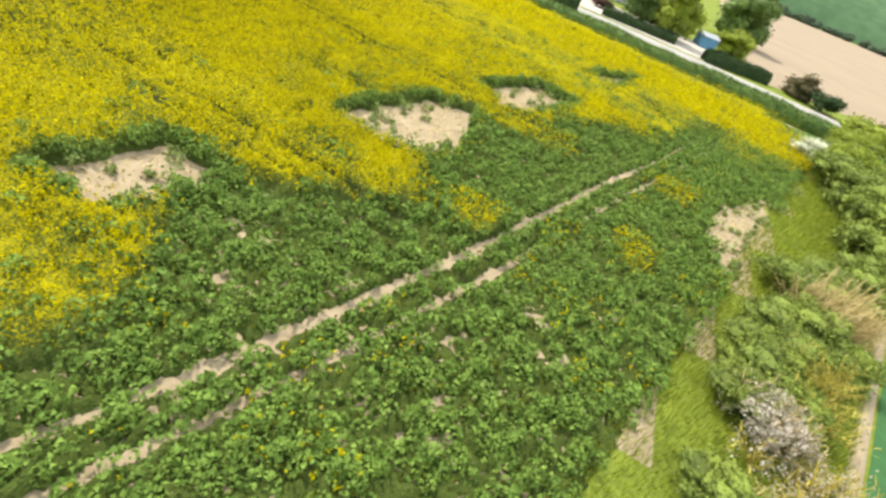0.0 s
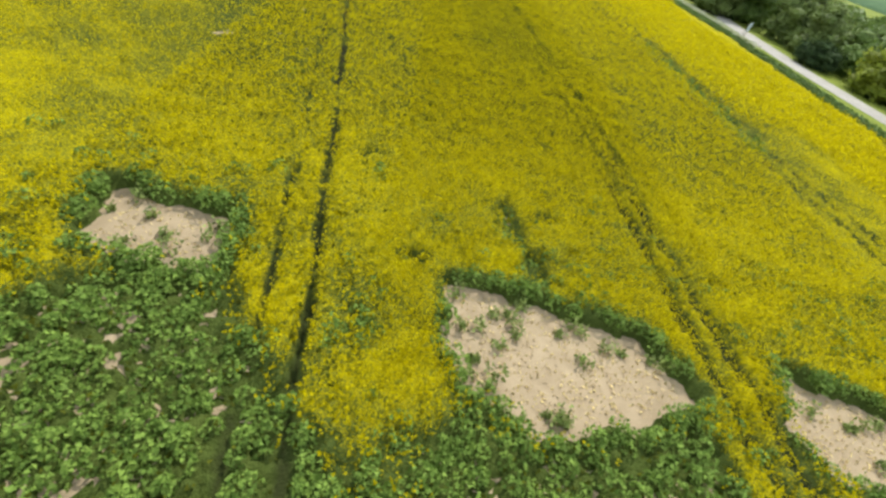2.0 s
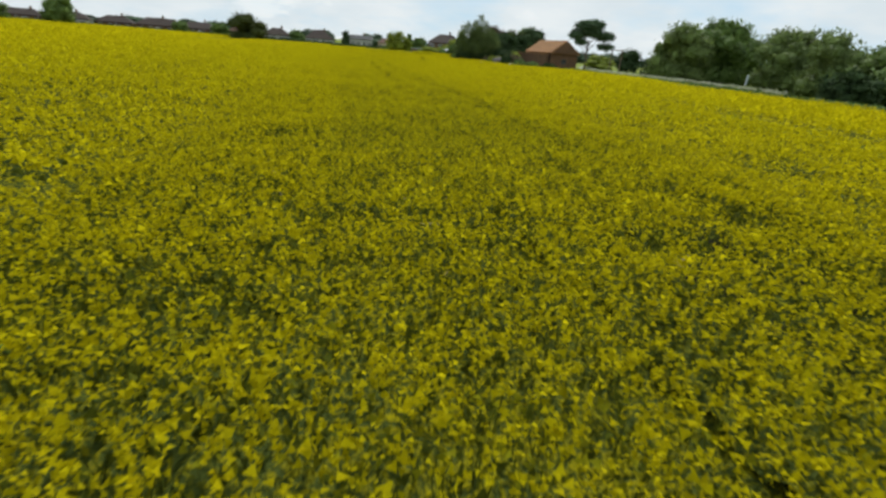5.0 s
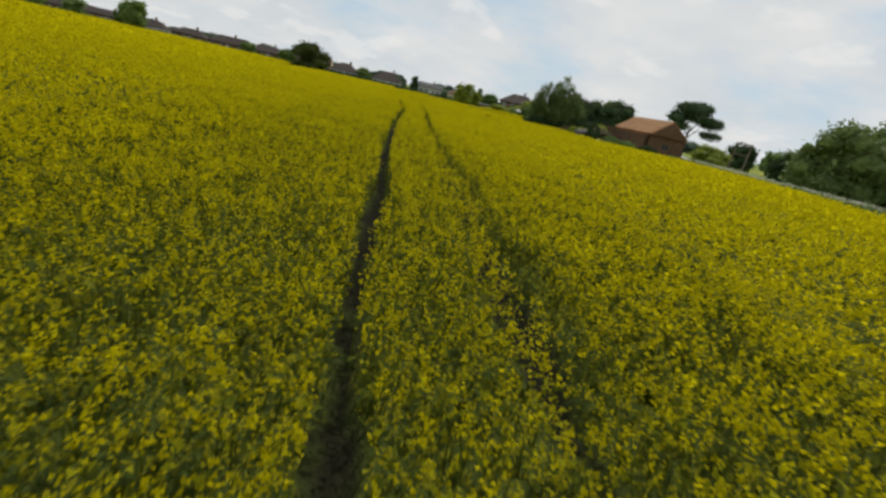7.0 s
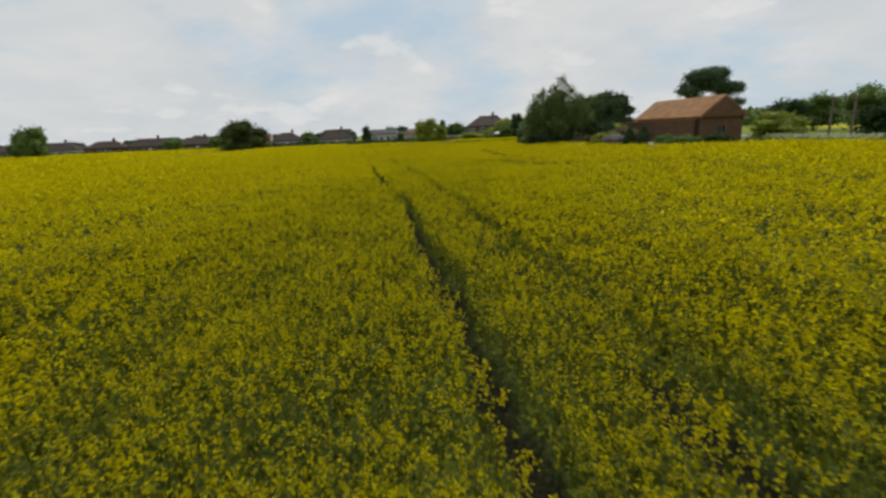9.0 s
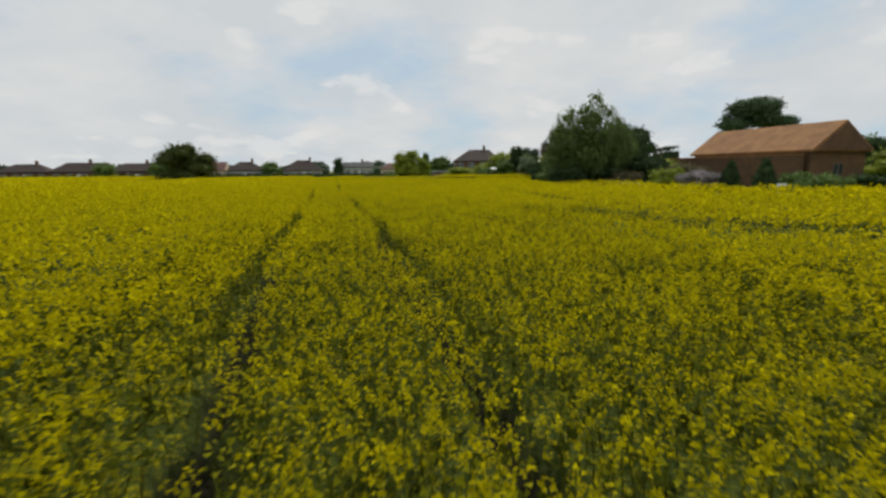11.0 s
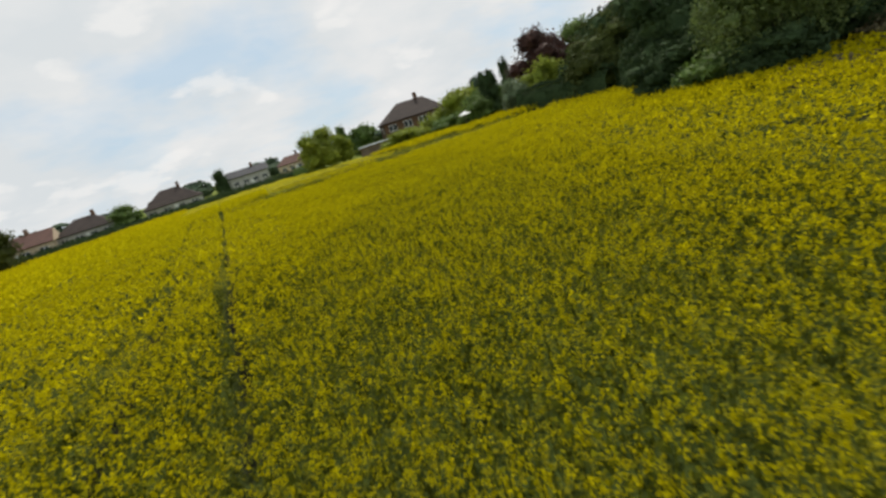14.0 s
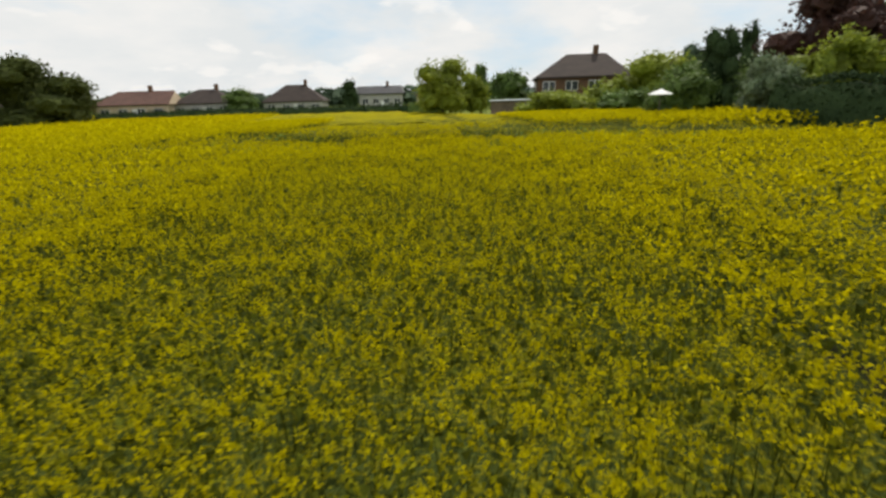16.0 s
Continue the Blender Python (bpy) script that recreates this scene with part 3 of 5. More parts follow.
# ---------------------------------------------------------------- ground
def sheet(name, x0, x1, y0, y1, z, mat, label, category, cell=10.0, lift=None):
    xs, ys = np.linspace(x0, x1, max(2, int((x1 - x0) / cell) + 1)), np.linspace(y0, y1, max(2, int((y1 - y0) / cell) + 1))
    X, Y = np.meshgrid(xs, ys)
    Z = np.full(X.shape, z) if lift is None else z + lift(X, Y)
    idx = np.arange(X.size).reshape(X.shape)
    quads = np.stack([idx[:-1, :-1], idx[:-1, 1:], idx[1:, 1:], idx[1:, :-1]], -1).reshape(-1, 4)
    me = mesh_np(name, np.stack([X, Y, Z], -1).reshape(-1, 3), quads, mat, True)
    return tagged(new(name, me), label, category, kind="structure")


sheet("ground", -2400, 2400, -2400, 2400, -0.06, M["grass"], "grassy ground reaching out to the horizon", "ground", 240)
sheet("field_soil", -190, 47, -47, 236, 0.0, M["soil"], "dry sandy soil under the rapeseed", "soil", 2.0,
      lambda x, y: 0.05 * (noise2(x, y, 3.0, 81) - 0.5) - 0.3 * (in_field(x, y) < -0.8))


# ---------------------------------------------------------------- crop
def canopy(name, x0, x1, y0, y1, cell, keep_out=(), far=False, lift=0.0):
    xs, ys = np.arange(x0, x1 + cell / 2, cell), np.arange(y0, y1 + cell / 2, cell)
    X, Y = np.meshgrid(xs, ys)
    X = X + (np.random.rand(*X.shape) - 0.5) * cell * 0.5
    Y = Y + (np.random.rand(*Y.shape) - 0.5) * cell * 0.5
    f = flowering(X, Y)
    track, deep = tram(X, Y), plants_built(X, Y)
    cover = (1 - bare(X, Y)) * step(0.0, 0.6, in_field(X, Y))
    top = crop_height(X, Y, f) - 0.42 * deep * f - 0.06 * f * (0.0 if far else 1.0) - 0.24 * (1 - f)
    top = np.maximum(top, 0.09) * (1 - track) + (0.10 - 0.06 * deep) * track + (np.random.rand(*X.shape) - 0.5) * (0.18 + 0.16 * step(45, 20, Y)) * (1 - track)
    Z = top * cover - 0.12 * (1 - cover) + lift
    idx = np.arange(X.size).reshape(X.shape)
    quads = np.stack([idx[:-1, :-1], idx[:-1, 1:], idx[1:, 1:], idx[1:, :-1]], -1).reshape(-1, 4)
    keep = cover.ravel()[quads].max(1) > 0.04
    cx, cy = X.ravel()[quads].mean(1), Y.ravel()[quads].mean(1)
    for kx0, kx1, ky0, ky1 in keep_out:
        keep &= ~((cx > kx0) & (cx < kx1) & (cy > ky0) & (cy < ky1))
    me = mesh_np(name, np.stack([X, Y, Z], -1).reshape(-1, 3), quads[keep], M["crop"], True)
    at = me.attributes.new("flowering", "FLOAT", "POINT")
    share = f * (1 - 0.9 * track) * (0.97 - 0.42 * deep)
    # How much of the painted gap shade each point of the sheet takes.
    understory_shade = me.attributes.new("understory_shade", "FLOAT", "POINT")
    understory_shade.data.foreach_set("value", np.where(Y < 17, np.maximum(0.85 * f, 0.0 if far else 0.7), 0.85).astype(np.float32).ravel())
    # Painted floor shade: strong in the wheel tracks, weaker in the low gaps.
    floor_shade = me.attributes.new("track", "FLOAT", "POINT")
    floor_shade.data.foreach_set("value", np.maximum(track * np.maximum(deep, 0.65), 0.3 * gaps(X, Y) * (Y > 20)).astype(np.float32).ravel())
    at.data.foreach_set("value", share.astype(np.float32).ravel())
    return me


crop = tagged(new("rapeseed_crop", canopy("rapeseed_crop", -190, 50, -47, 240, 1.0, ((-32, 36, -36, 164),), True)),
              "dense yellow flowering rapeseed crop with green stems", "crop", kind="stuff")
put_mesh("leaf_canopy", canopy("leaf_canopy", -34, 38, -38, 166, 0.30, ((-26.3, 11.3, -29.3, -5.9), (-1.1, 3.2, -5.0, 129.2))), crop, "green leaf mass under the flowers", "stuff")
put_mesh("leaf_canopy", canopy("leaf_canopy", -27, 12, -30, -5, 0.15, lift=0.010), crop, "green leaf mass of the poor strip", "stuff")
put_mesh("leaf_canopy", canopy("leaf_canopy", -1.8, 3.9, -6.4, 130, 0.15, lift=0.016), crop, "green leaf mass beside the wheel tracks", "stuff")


def scatter(n, x0, x1, y0, y1):
    return x0 + np.random.rand(n) * (x1 - x0), y0 + np.random.rand(n) * (y1 - y0)


def flakes(cx, cy, cz, size, corners=3, upright=0.0):
    """Small faces of random turn at the given places: triangles or diamonds."""
    n = len(cx)
    d = np.random.randn(n, 3)
    d[:, 2] = np.abs(d[:, 2]) + 0.3
    d /= np.linalg.norm(d, axis=1)[:, None]
    r = np.random.randn(n, 3)
    u = np.cross(d, r)
    u /= np.linalg.norm(u, axis=1)[:, None]
    if upright:
        u = u * (1 - upright) + np.array([0, 0, 1.0]) * upright
        u /= np.linalg.norm(u, axis=1)[:, None]
    v = np.cross(d, u)
    c = np.stack([cx, cy, cz], -1)
    s = np.broadcast_to(np.asarray(size, float), (n,))[:, None]
    if corners == 3:
        pts = [c + u * s * 0.6, c - u * s * 0.35 + v * s * 0.5, c - u * s * 0.35 - v * s * 0.5]
    else:
        pts = [c + u * s * 0.55, c + v * s * 0.38, c - u * s * 0.5, c - v * s * 0.38]
    verts = np.stack(pts, 1).reshape(-1, 3)
    return verts, np.arange(len(verts)).reshape(-1, corners)


def crop_places(x0, x1, y0, y1, per_m2, want):
    n = int((x1 - x0) * (y1 - y0) * per_m2)
    x, y = scatter(n, x0, x1, y0, y1)
    keep = want(x, y)
    x, y = x[keep], y[keep]
    keep = (bare(x, y) < 0.4) & (tram(x, y) < 0.6) & (in_field(x, y) > 0.2)
    return x[keep], y[keep]


def flower_heads(name, box, per_m2, want, petals, size, spread, corners, label, deep=0.0, patchy=0.25):
    x, y = crop_places(*box, per_m2, want)
    f = flowering(x, y)
    clump = (1 - patchy + 2 * patchy * noise2(x, y, 0.4, 91)) * (0.8 + 0.4 * noise2(x, y, 1.7, 92))
    keep = np.random.rand(len(x)) < f * clump
    x, y, f = x[keep], y[keep], f[keep]
    z = crop_height(x, y, f) - deep + (0.30 + deep) * np.random.rand(len(x)) ** 0.5
    k = petals
    px = np.repeat(x, k) + np.random.randn(len(x) * k) * spread
    py = np.repeat(y, k) + np.random.randn(len(x) * k) * spread
    pz = np.repeat(z, k) + np.random.randn(len(x) * k) * spread * 1.6
    v, q = flakes(px, py, pz, size * (0.7 + 0.6 * np.random.rand(len(px))), corners)
    put_mesh(name, mesh_np(name, v, q, M["petal"]), crop, label, "stuff")
    return x, y, z


def green_bits(name, box, per_m2, want, size, low, high, upright, corners, mat, label, wants_flower=None):
    x, y = crop_places(*box, per_m2, want)
    if wants_flower is not None:
        f = flowering(x, y)
        keep = np.random.rand(len(x)) < (f if wants_flower else 1 - f)
        x, y = x[keep], y[keep]
    z = crop_height(x, y) + low + (high - low) * np.random.rand(len(x))
    v, q = flakes(x, y, z, size * (0.6 + 0.8 * np.random.rand(len(x))), corners, upright)
    put_mesh(name, mesh_np(name, v, q, mat), crop, label, "stuff")


def blades(x, y, z0, z1, width):
    """Thin upright strips that lean a little."""
    n = len(x)
    ang = np.random.rand(n) * math.pi
    wx, wy = np.cos(ang) * width / 2, np.sin(ang) * width / 2
    lx, ly = np.random.randn(n) * 0.05, np.random.randn(n) * 0.05
    pts = [np.stack([x - wx, y - wy, z0], -1), np.stack([x + wx, y + wy, z0], -1),
           np.stack([x + lx, y + ly, z1], -1)]
    v = np.stack(pts, 1).reshape(-1, 3)
    return v, np.arange(len(v)).reshape(-1, 3)


def stems(name, box, per_m2, want, width):
    x, y = crop_places(*box, per_m2, want)
    z = crop_height(x, y)
    v, q = blades(x, y, np.maximum(0.02, z - 0.45 * np.random.rand(len(x)) - 0.25), z - 0.16 + 0.2 * np.random.rand(len(x)), width)
    put_mesh(name, mesh_np(name, v, q, M["stem"]), crop, "thin green flowering stems", "stuff")


def leafy_plants(name, box, per_m2, want, leaves, size, mat="leaf", rows=0.0):
    """Low bushy plants that have not flowered: domes of broad leaves."""
    x, y = crop_places(*box, per_m2, want)
    if rows:
        off = y - along(HEADLAND, x)
        y = y + (np.round(off / rows) * rows - off) * 0.8
    keep = (np.random.rand(len(x)) < (1 - flowering(x, y)) * 1.3 - 0.1) & (tram(x + 0.1, y) < 0.5) & (tram(x - 0.1, y) < 0.5)
    x, y = x[keep], y[keep]
    k = leaves
    big = np.repeat(0.7 + 0.6 * np.random.rand(len(x)), k)
    ang, up = np.random.rand(len(x) * k) * 2 * math.pi, np.random.rand(len(x) * k)
    r = np.sqrt(1 - up * up) * 0.27 * big
    h = np.repeat(crop_height(x, y), k)
    v, q = flakes(np.repeat(x, k) + np.cos(ang) * r, np.repeat(y, k) + np.sin(ang) * r, h - 0.26 + 0.44 * up * big, size * (0.75 + 0.9 * np.random.rand(len(ang))), 3)
    put_mesh(name, mesh_np(name, v, q, M[mat]), crop, "broad blue-green leaves of unflowered plants", "stuff")


UNDER = lambda x, y: (corridor(x, y) < 3.6) & (y > 12) & (y < 140)
NEAR = lambda x, y: (corridor(x, y) < 7.5) & (y > -14)
MID = lambda x, y: (corridor(x, y) < 18) & ~NEAR(x, y)
EARLY = lambda x, y: (corridor(x, y) < 28) & (y < 16)
FAR = lambda x, y: (corridor(x, y) >= 18) & (corridor(x, y) < 42) & ~EARLY(x, y)
flower_heads("flower_heads", (-6, 22, 12, 140), 95, UNDER, 8, 0.029, 0.020, 3, "bright yellow four-petalled flower clusters", 0.08, 0.5)
flower_heads("flower_heads", (-16, 28, -14, 150), 86, lambda x, y: NEAR(x, y) & ~UNDER(x, y), 5, 0.046, 0.024, 3, "bright yellow flower clusters")
flower_heads("flower_heads", (-30, 44, -34, 170), 48, MID, 3, 0.081, 0.036, 3, "bright yellow flower clusters")
flower_heads("flower_heads", (-40, 24, -40, 16), 24, lambda x, y: EARLY(x, y) & ~MID(x, y), 3, 0.07, 0.036, 3, "bright yellow flower clusters")
flower_heads("flower_heads", (-50, 64, -45, 195), 13, FAR, 3, 0.16, 0.07, 3, "bright yellow flower clusters")
flower_heads("flower_heads", (-120, -36, 8, 232), 3, lambda x, y: corridor(x, y) >= 42, 3, 0.33, 0.15, 3, "bright yellow flower clusters far out")
flower_heads("flower_heads", (14, 50, -40, 16), 12, lambda x, y: (x > corridor_mid(y) + 27), 3, 0.09, 0.045, 3, "bright yellow flower clusters")
stems("stems", (-14, 28, -8, 150), 62, NEAR, 0.022)
green_bits("leaves", (-14, 28, -8, 150), 58, NEAR, 0.10, -0.5, -0.12, 0.4, 3, M["stem"], "narrow green upper leaves")
green_bits("buds", (-6, 22, 12, 140), 190, UNDER, 0.045, -0.22, 0.20, 0.3, 3, M["bud"], "yellow-green buds below the flowers")
green_bits("buds", (-14, 28, -8, 150), 60, lambda x, y: NEAR(x, y) & ~UNDER(x, y), 0.065, -0.20, 0.16, 0.3, 3, M["bud"], "yellow-green buds below the flowers")
green_bits("leaves", (-30, 44, -34, 170), 14, MID, 0.13, -0.25, 0.08, 0.4, 3, M["stem"], "green stems and leaves")
leafy_plants("leafy_plants", (-38, 38, -42, 18), 6.5, EARLY, 46, 0.09, "leaf", 0.5)
leafy_plants("leafy_plants", (-23, 28, -21, -3), 14, lambda x, y: patch_rim(x, y) > 0.35, 40, 0.085)
leafy_plants("leafy_plants", (-10, 37, 8, 152), 14, lambda x, y: gaps(x, y) > 0.25, 18, 0.12, "leaf")


def patch_litter():
    """Stubble, clods and weed tufts on the bare patches."""
    x, y = scatter(60000, -22, 28, -33, -4)
    d = np.max([inside(p, x, y) for p in PATCHES], 0)
    keep = d > 0.0
    x, y = x[keep], y[keep]
    v, q = flakes(x, y, 0.02 + 0.03 * np.random.rand(len(x)), 0.05 + 0.07 * np.random.rand(len(x)), 3)
    straw = tagged(new("straw_litter", mesh_np("straw_litter", v, q, M["dry"])), "dry straw stubble scattered over the bare soil", "litter", kind="stuff")
    x, y, d = x[:900], y[:900], d[keep][:900]
    pick = np.random.rand(len(x)) < 0.05 + 0.08 * (d < 0.8)
    x, y = x[pick], y[pick]
    k = 44
    r = np.repeat(0.06 + 0.14 * np.random.rand(len(x)) ** 1.5, k)
    px, py = np.repeat(x, k) + np.random.randn(len(r)) * r, np.repeat(y, k) + np.random.randn(len(r)) * r
    v, q = flakes(px, py, 0.04 + np.abs(np.random.randn(len(r))) * r * 1.5, 0.10 + 0.08 * np.random.rand(len(r)), 3, 0.4)
    tagged(new("weeds", mesh_np("weeds", v, q, M["weed"])), "small green weed tufts on bare soil", "weeds", kind="stuff")


patch_litter()


# ---------------------------------------------------------------- trees, bushes and hedges
def trunk_bm(h, r, limbs, spread, seed):
    rng = random.Random(seed)
    bm = bmesh.new()

    def limb(a, b, r0, r1, sides=7):
        m = (b - a).to_track_quat("Z", "Y").to_matrix().to_4x4()
        bmesh.ops.create_cone(bm, segments=sides, radius1=r0, radius2=r1, depth=(b - a).length, cap_ends=True,
                              matrix=Matrix.Translation((a + b) / 2) @ m)
    base, top = Vector((0, 0, -0.1)), Vector((rng.uniform(-.1, .1) * h * .3, rng.uniform(-.1, .1) * h * .3, h * 0.62))
    limb(base, top, r, r * 0.45, 9)
    for i in range(limbs):
        t = rng.uniform(0.4, 1.0)
        a = base.lerp(top, t)
        ang = i * 2.4 + rng.uniform(-.4, .4)
        b = a + Vector((math.cos(ang) * spread * rng.uniform(.45, .8), math.sin(ang) * spread * rng.uniform(.45, .8), h * rng.uniform(.1, .3)))
        limb(a, b, r * 0.4, r * 0.1, 5)
    return bm


def ball_quads(n=4):
    """A ball of square faces, as unit places and faces."""
    t = np.tan(np.linspace(-1, 1, n + 1) * math.pi / 4)
    U, V = np.meshgrid(t, t)
    one = np.ones(U.shape)
    verts, faces = [], []
    for axes in ((one, U, V), (-one, V, U), (V, one, U), (U, -one, V), (U, V, one), (V, U, -one)):
        p = np.stack(axes, -1).reshape(-1, 3)
        idx = np.arange(U.size).reshape(U.shape) + len(verts) * U.size
        verts.append(p / np.linalg.norm(p, axis=1)[:, None])
        faces.append(np.stack([idx[:-1, :-1], idx[:-1, 1:], idx[1:, 1:], idx[:-1, :-1], idx[1:, 1:], idx[1:, :-1]], -1).reshape(-1, 3))
    return np.concatenate(verts), np.concatenate(faces)


BALL = ball_quads()


def crown_mesh(name, lobes, leaves, size, mat, seed, droop=0.0, core=0.74):
    """Leaves scattered over lobes (x, y, z, rx, ry, rz), in clumps with gaps, round a leafy inside."""
    rng = np.random.RandomState(seed)
    many = 2.0 if size < 0.24 else 1.2
    leaves, size = int(leaves * many), size * (0.78 if size < 0.24 else 0.9)
    vol = np.array([lo[3] * lo[4] + lo[4] * lo[5] + lo[3] * lo[5] for lo in lobes])
    pick = rng.choice(len(lobes), leaves // 7 + 1, p=vol / vol.sum())
    L = np.array(lobes, float)[pick]
    d = rng.randn(len(L), 3)
    d /= np.linalg.norm(d, axis=1)[:, None]
    rad = 0.72 + 0.36 * rng.rand(len(L), 1)
    c = L[:, :3] + d * rad * L[:, 3:]
    clump = np.repeat(c, 7, 0)
    jit = rng.randn(len(clump), 3) * size * 0.95
    if droop:
        jit[:, 2] -= np.abs(rng.randn(len(clump))) * size * 4 * droop
        jit[:, :2] *= 0.6
    p = clump + jit
    p[:, 2] = np.maximum(p[:, 2], 0.05)
    state = np.random.get_state()
    np.random.seed(seed)
    v, q = flakes(p[:, 0], p[:, 1], p[:, 2], size * (0.8 + 0.9 * rng.rand(len(p))), 3, 0.45 if droop else 0.0)
    np.random.set_state(state)
    vs, qs, base = [v], [q], len(v)
    for lo in lobes:
        b = BALL[0] * (core * (0.85 + 0.3 * rng.rand(len(BALL[0]), 1))) * np.array(lo[3:]) + np.array(lo[:3])
        b[:, 2] = np.maximum(b[:, 2], 0.0)
        vs.append(b)
        qs.append(BALL[1] + base)
        base += len(b)
    return mesh_np(name, np.concatenate(vs), np.concatenate(qs), mat)


def round_lobes(h, r, low, n, seed, squash=0.8):
    rng = random.Random(seed)
    mid, half = (h + low) / 2, (h - low) / 2
    out = [(0, 0, mid, r * 0.72, r * 0.72, half * 0.8)]
    if low < 1.5 and h > 3:
        out += [(math.cos(k * 1.26) * r * 0.55, math.sin(k * 1.26) * r * 0.55, low + h * 0.16, r * 0.5, r * 0.5, h * 0.2) for k in range(5)]
    for i in range(n):
        ang, up = i * 2.399, rng.uniform(-0.75, 0.95)
        w = math.sqrt(max(0.05, 1 - up * up))
        s = rng.uniform(0.3, 0.5)
        out.append((math.cos(ang) * r * w * 0.7, math.sin(ang) * r * w * 0.7, mid + up * half * 0.72, r * s, r * s, half * s * squash))
    return out


def tree(name, x, y, h, r, mat, label, low=None, leaves=4000, size=0.3, lobes=12, seed=1, droop=0.0, category="tree", z=0.0, shape=None, group="", core=0.74):
    low = h * 0.22 if low is None else low
    t = thing(name, pose(x, y, z), label, category, group)
    part("trunk", trunk_bm(h, max(0.07, h * 0.028), 6, r, seed), M["bark"], t)
    put_mesh("crown", crown_mesh("crown", shape or round_lobes(h, r, low, lobes, seed), leaves, size, M[mat], seed, droop, core), t)
    return t


def hedge(name, points, width, height, mat, label, per_m=120, size=0.16, seed=3, z=0.0):
    """A clipped or ragged hedge along a line: a dark core with leaves all over it."""
    rng = np.random.RandomState(seed)
    t = thing(name, pose(0, 0, 0), label, "hedge")
    P = np.array(points, float)
    seg = np.hypot(*np.diff(P, axis=0).T)
    total = seg.sum()
    s = np.r_[0, np.cumsum(seg)]
    k = max(3, int(total / 1.2))
    u = np.linspace(0, total, k)
    cx, cy = np.interp(u, s, P[:, 0]), np.interp(u, s, P[:, 1])
    tx, ty = np.gradient(cx), np.gradient(cy)
    ln = np.hypot(tx, ty)
    nx, ny = -ty / ln, tx / ln
    hh = height * (0.86 + 0.24 * noise2(u, u * 0, 2.2, seed))
    prof = ((-0.46, 0.0), (-0.44, 0.7), (-0.25, 0.93), (0.25, 0.93), (0.44, 0.7), (0.46, 0.0))
    verts = np.array([[(cx[i] + nx[i] * a * width, cy[i] + ny[i] * a * width, z + b * hh[i] - 0.05) for a, b in prof] for i in range(k)]).reshape(-1, 3)
    m = len(prof)
    quads = [(i * m + j, i * m + j + 1, (i + 1) * m + j + 1, (i + 1) * m + j) for i in range(k - 1) for j in range(m - 1)]
    put_mesh("core", mesh_np("core", verts, quads, M[mat], True), t)
    n = int(total * per_m)
    w = rng.rand(n) * total
    ang = rng.rand(n) * math.pi
    a, b = np.cos(ang) * 0.53, np.clip(np.sin(ang) * 1.25, 0, 1.03)
    hx = np.interp(w, u, hh)
    px = np.interp(w, u, cx) + np.interp(w, u, nx) * a * width + rng.randn(n) * size * 0.5
    py = np.interp(w, u, cy) + np.interp(w, u, ny) * a * width + rng.randn(n) * size * 0.5
    pz = z + b * hx + rng.randn(n) * size * 0.6
    state = np.random.get_state()
    np.random.seed(seed)
    v, q = flakes(px, py, np.maximum(pz, 0.03), size * (0.8 + 0.9 * rng.rand(n)), 3)
    np.random.set_state(state)
    put_mesh("leaves", mesh_np("leaves", v, q, M[mat]), t)
    return t


# ---------------------------------------------------------------- houses
def window_part(parent, x, y, z, w, h, face, frame_mat):
    """A window on a wall: face is the way it looks, '-y', '+y', '-x' or '+x'."""
    deep = 0.10
    along_x = face[1] == "y"
    sgn = -1 if face[0] == "-" else 1
    size = (w, deep, h) if along_x else (deep, w, h)
    at = (x, y + sgn * 0.02, z) if along_x else (x + sgn * 0.02, y, z)
    win = part("window", box_bm(size, at, 0.012), frame_mat, parent)
    cols = 2 if w > 0.9 else 1
    for c in range(cols):
        off = (c - (cols - 1) / 2) * w / cols
        pw = w / cols - 0.12
        s2 = (pw, 0.03, h - 0.16) if along_x else (0.03, pw, h - 0.16)
        a2 = (x + off, y + sgn * 0.075, z) if along_x else (x + sgn * 0.075, y + off, z)
        part("pane", box_bm(s2, a2), M["glass"], win)
    return win


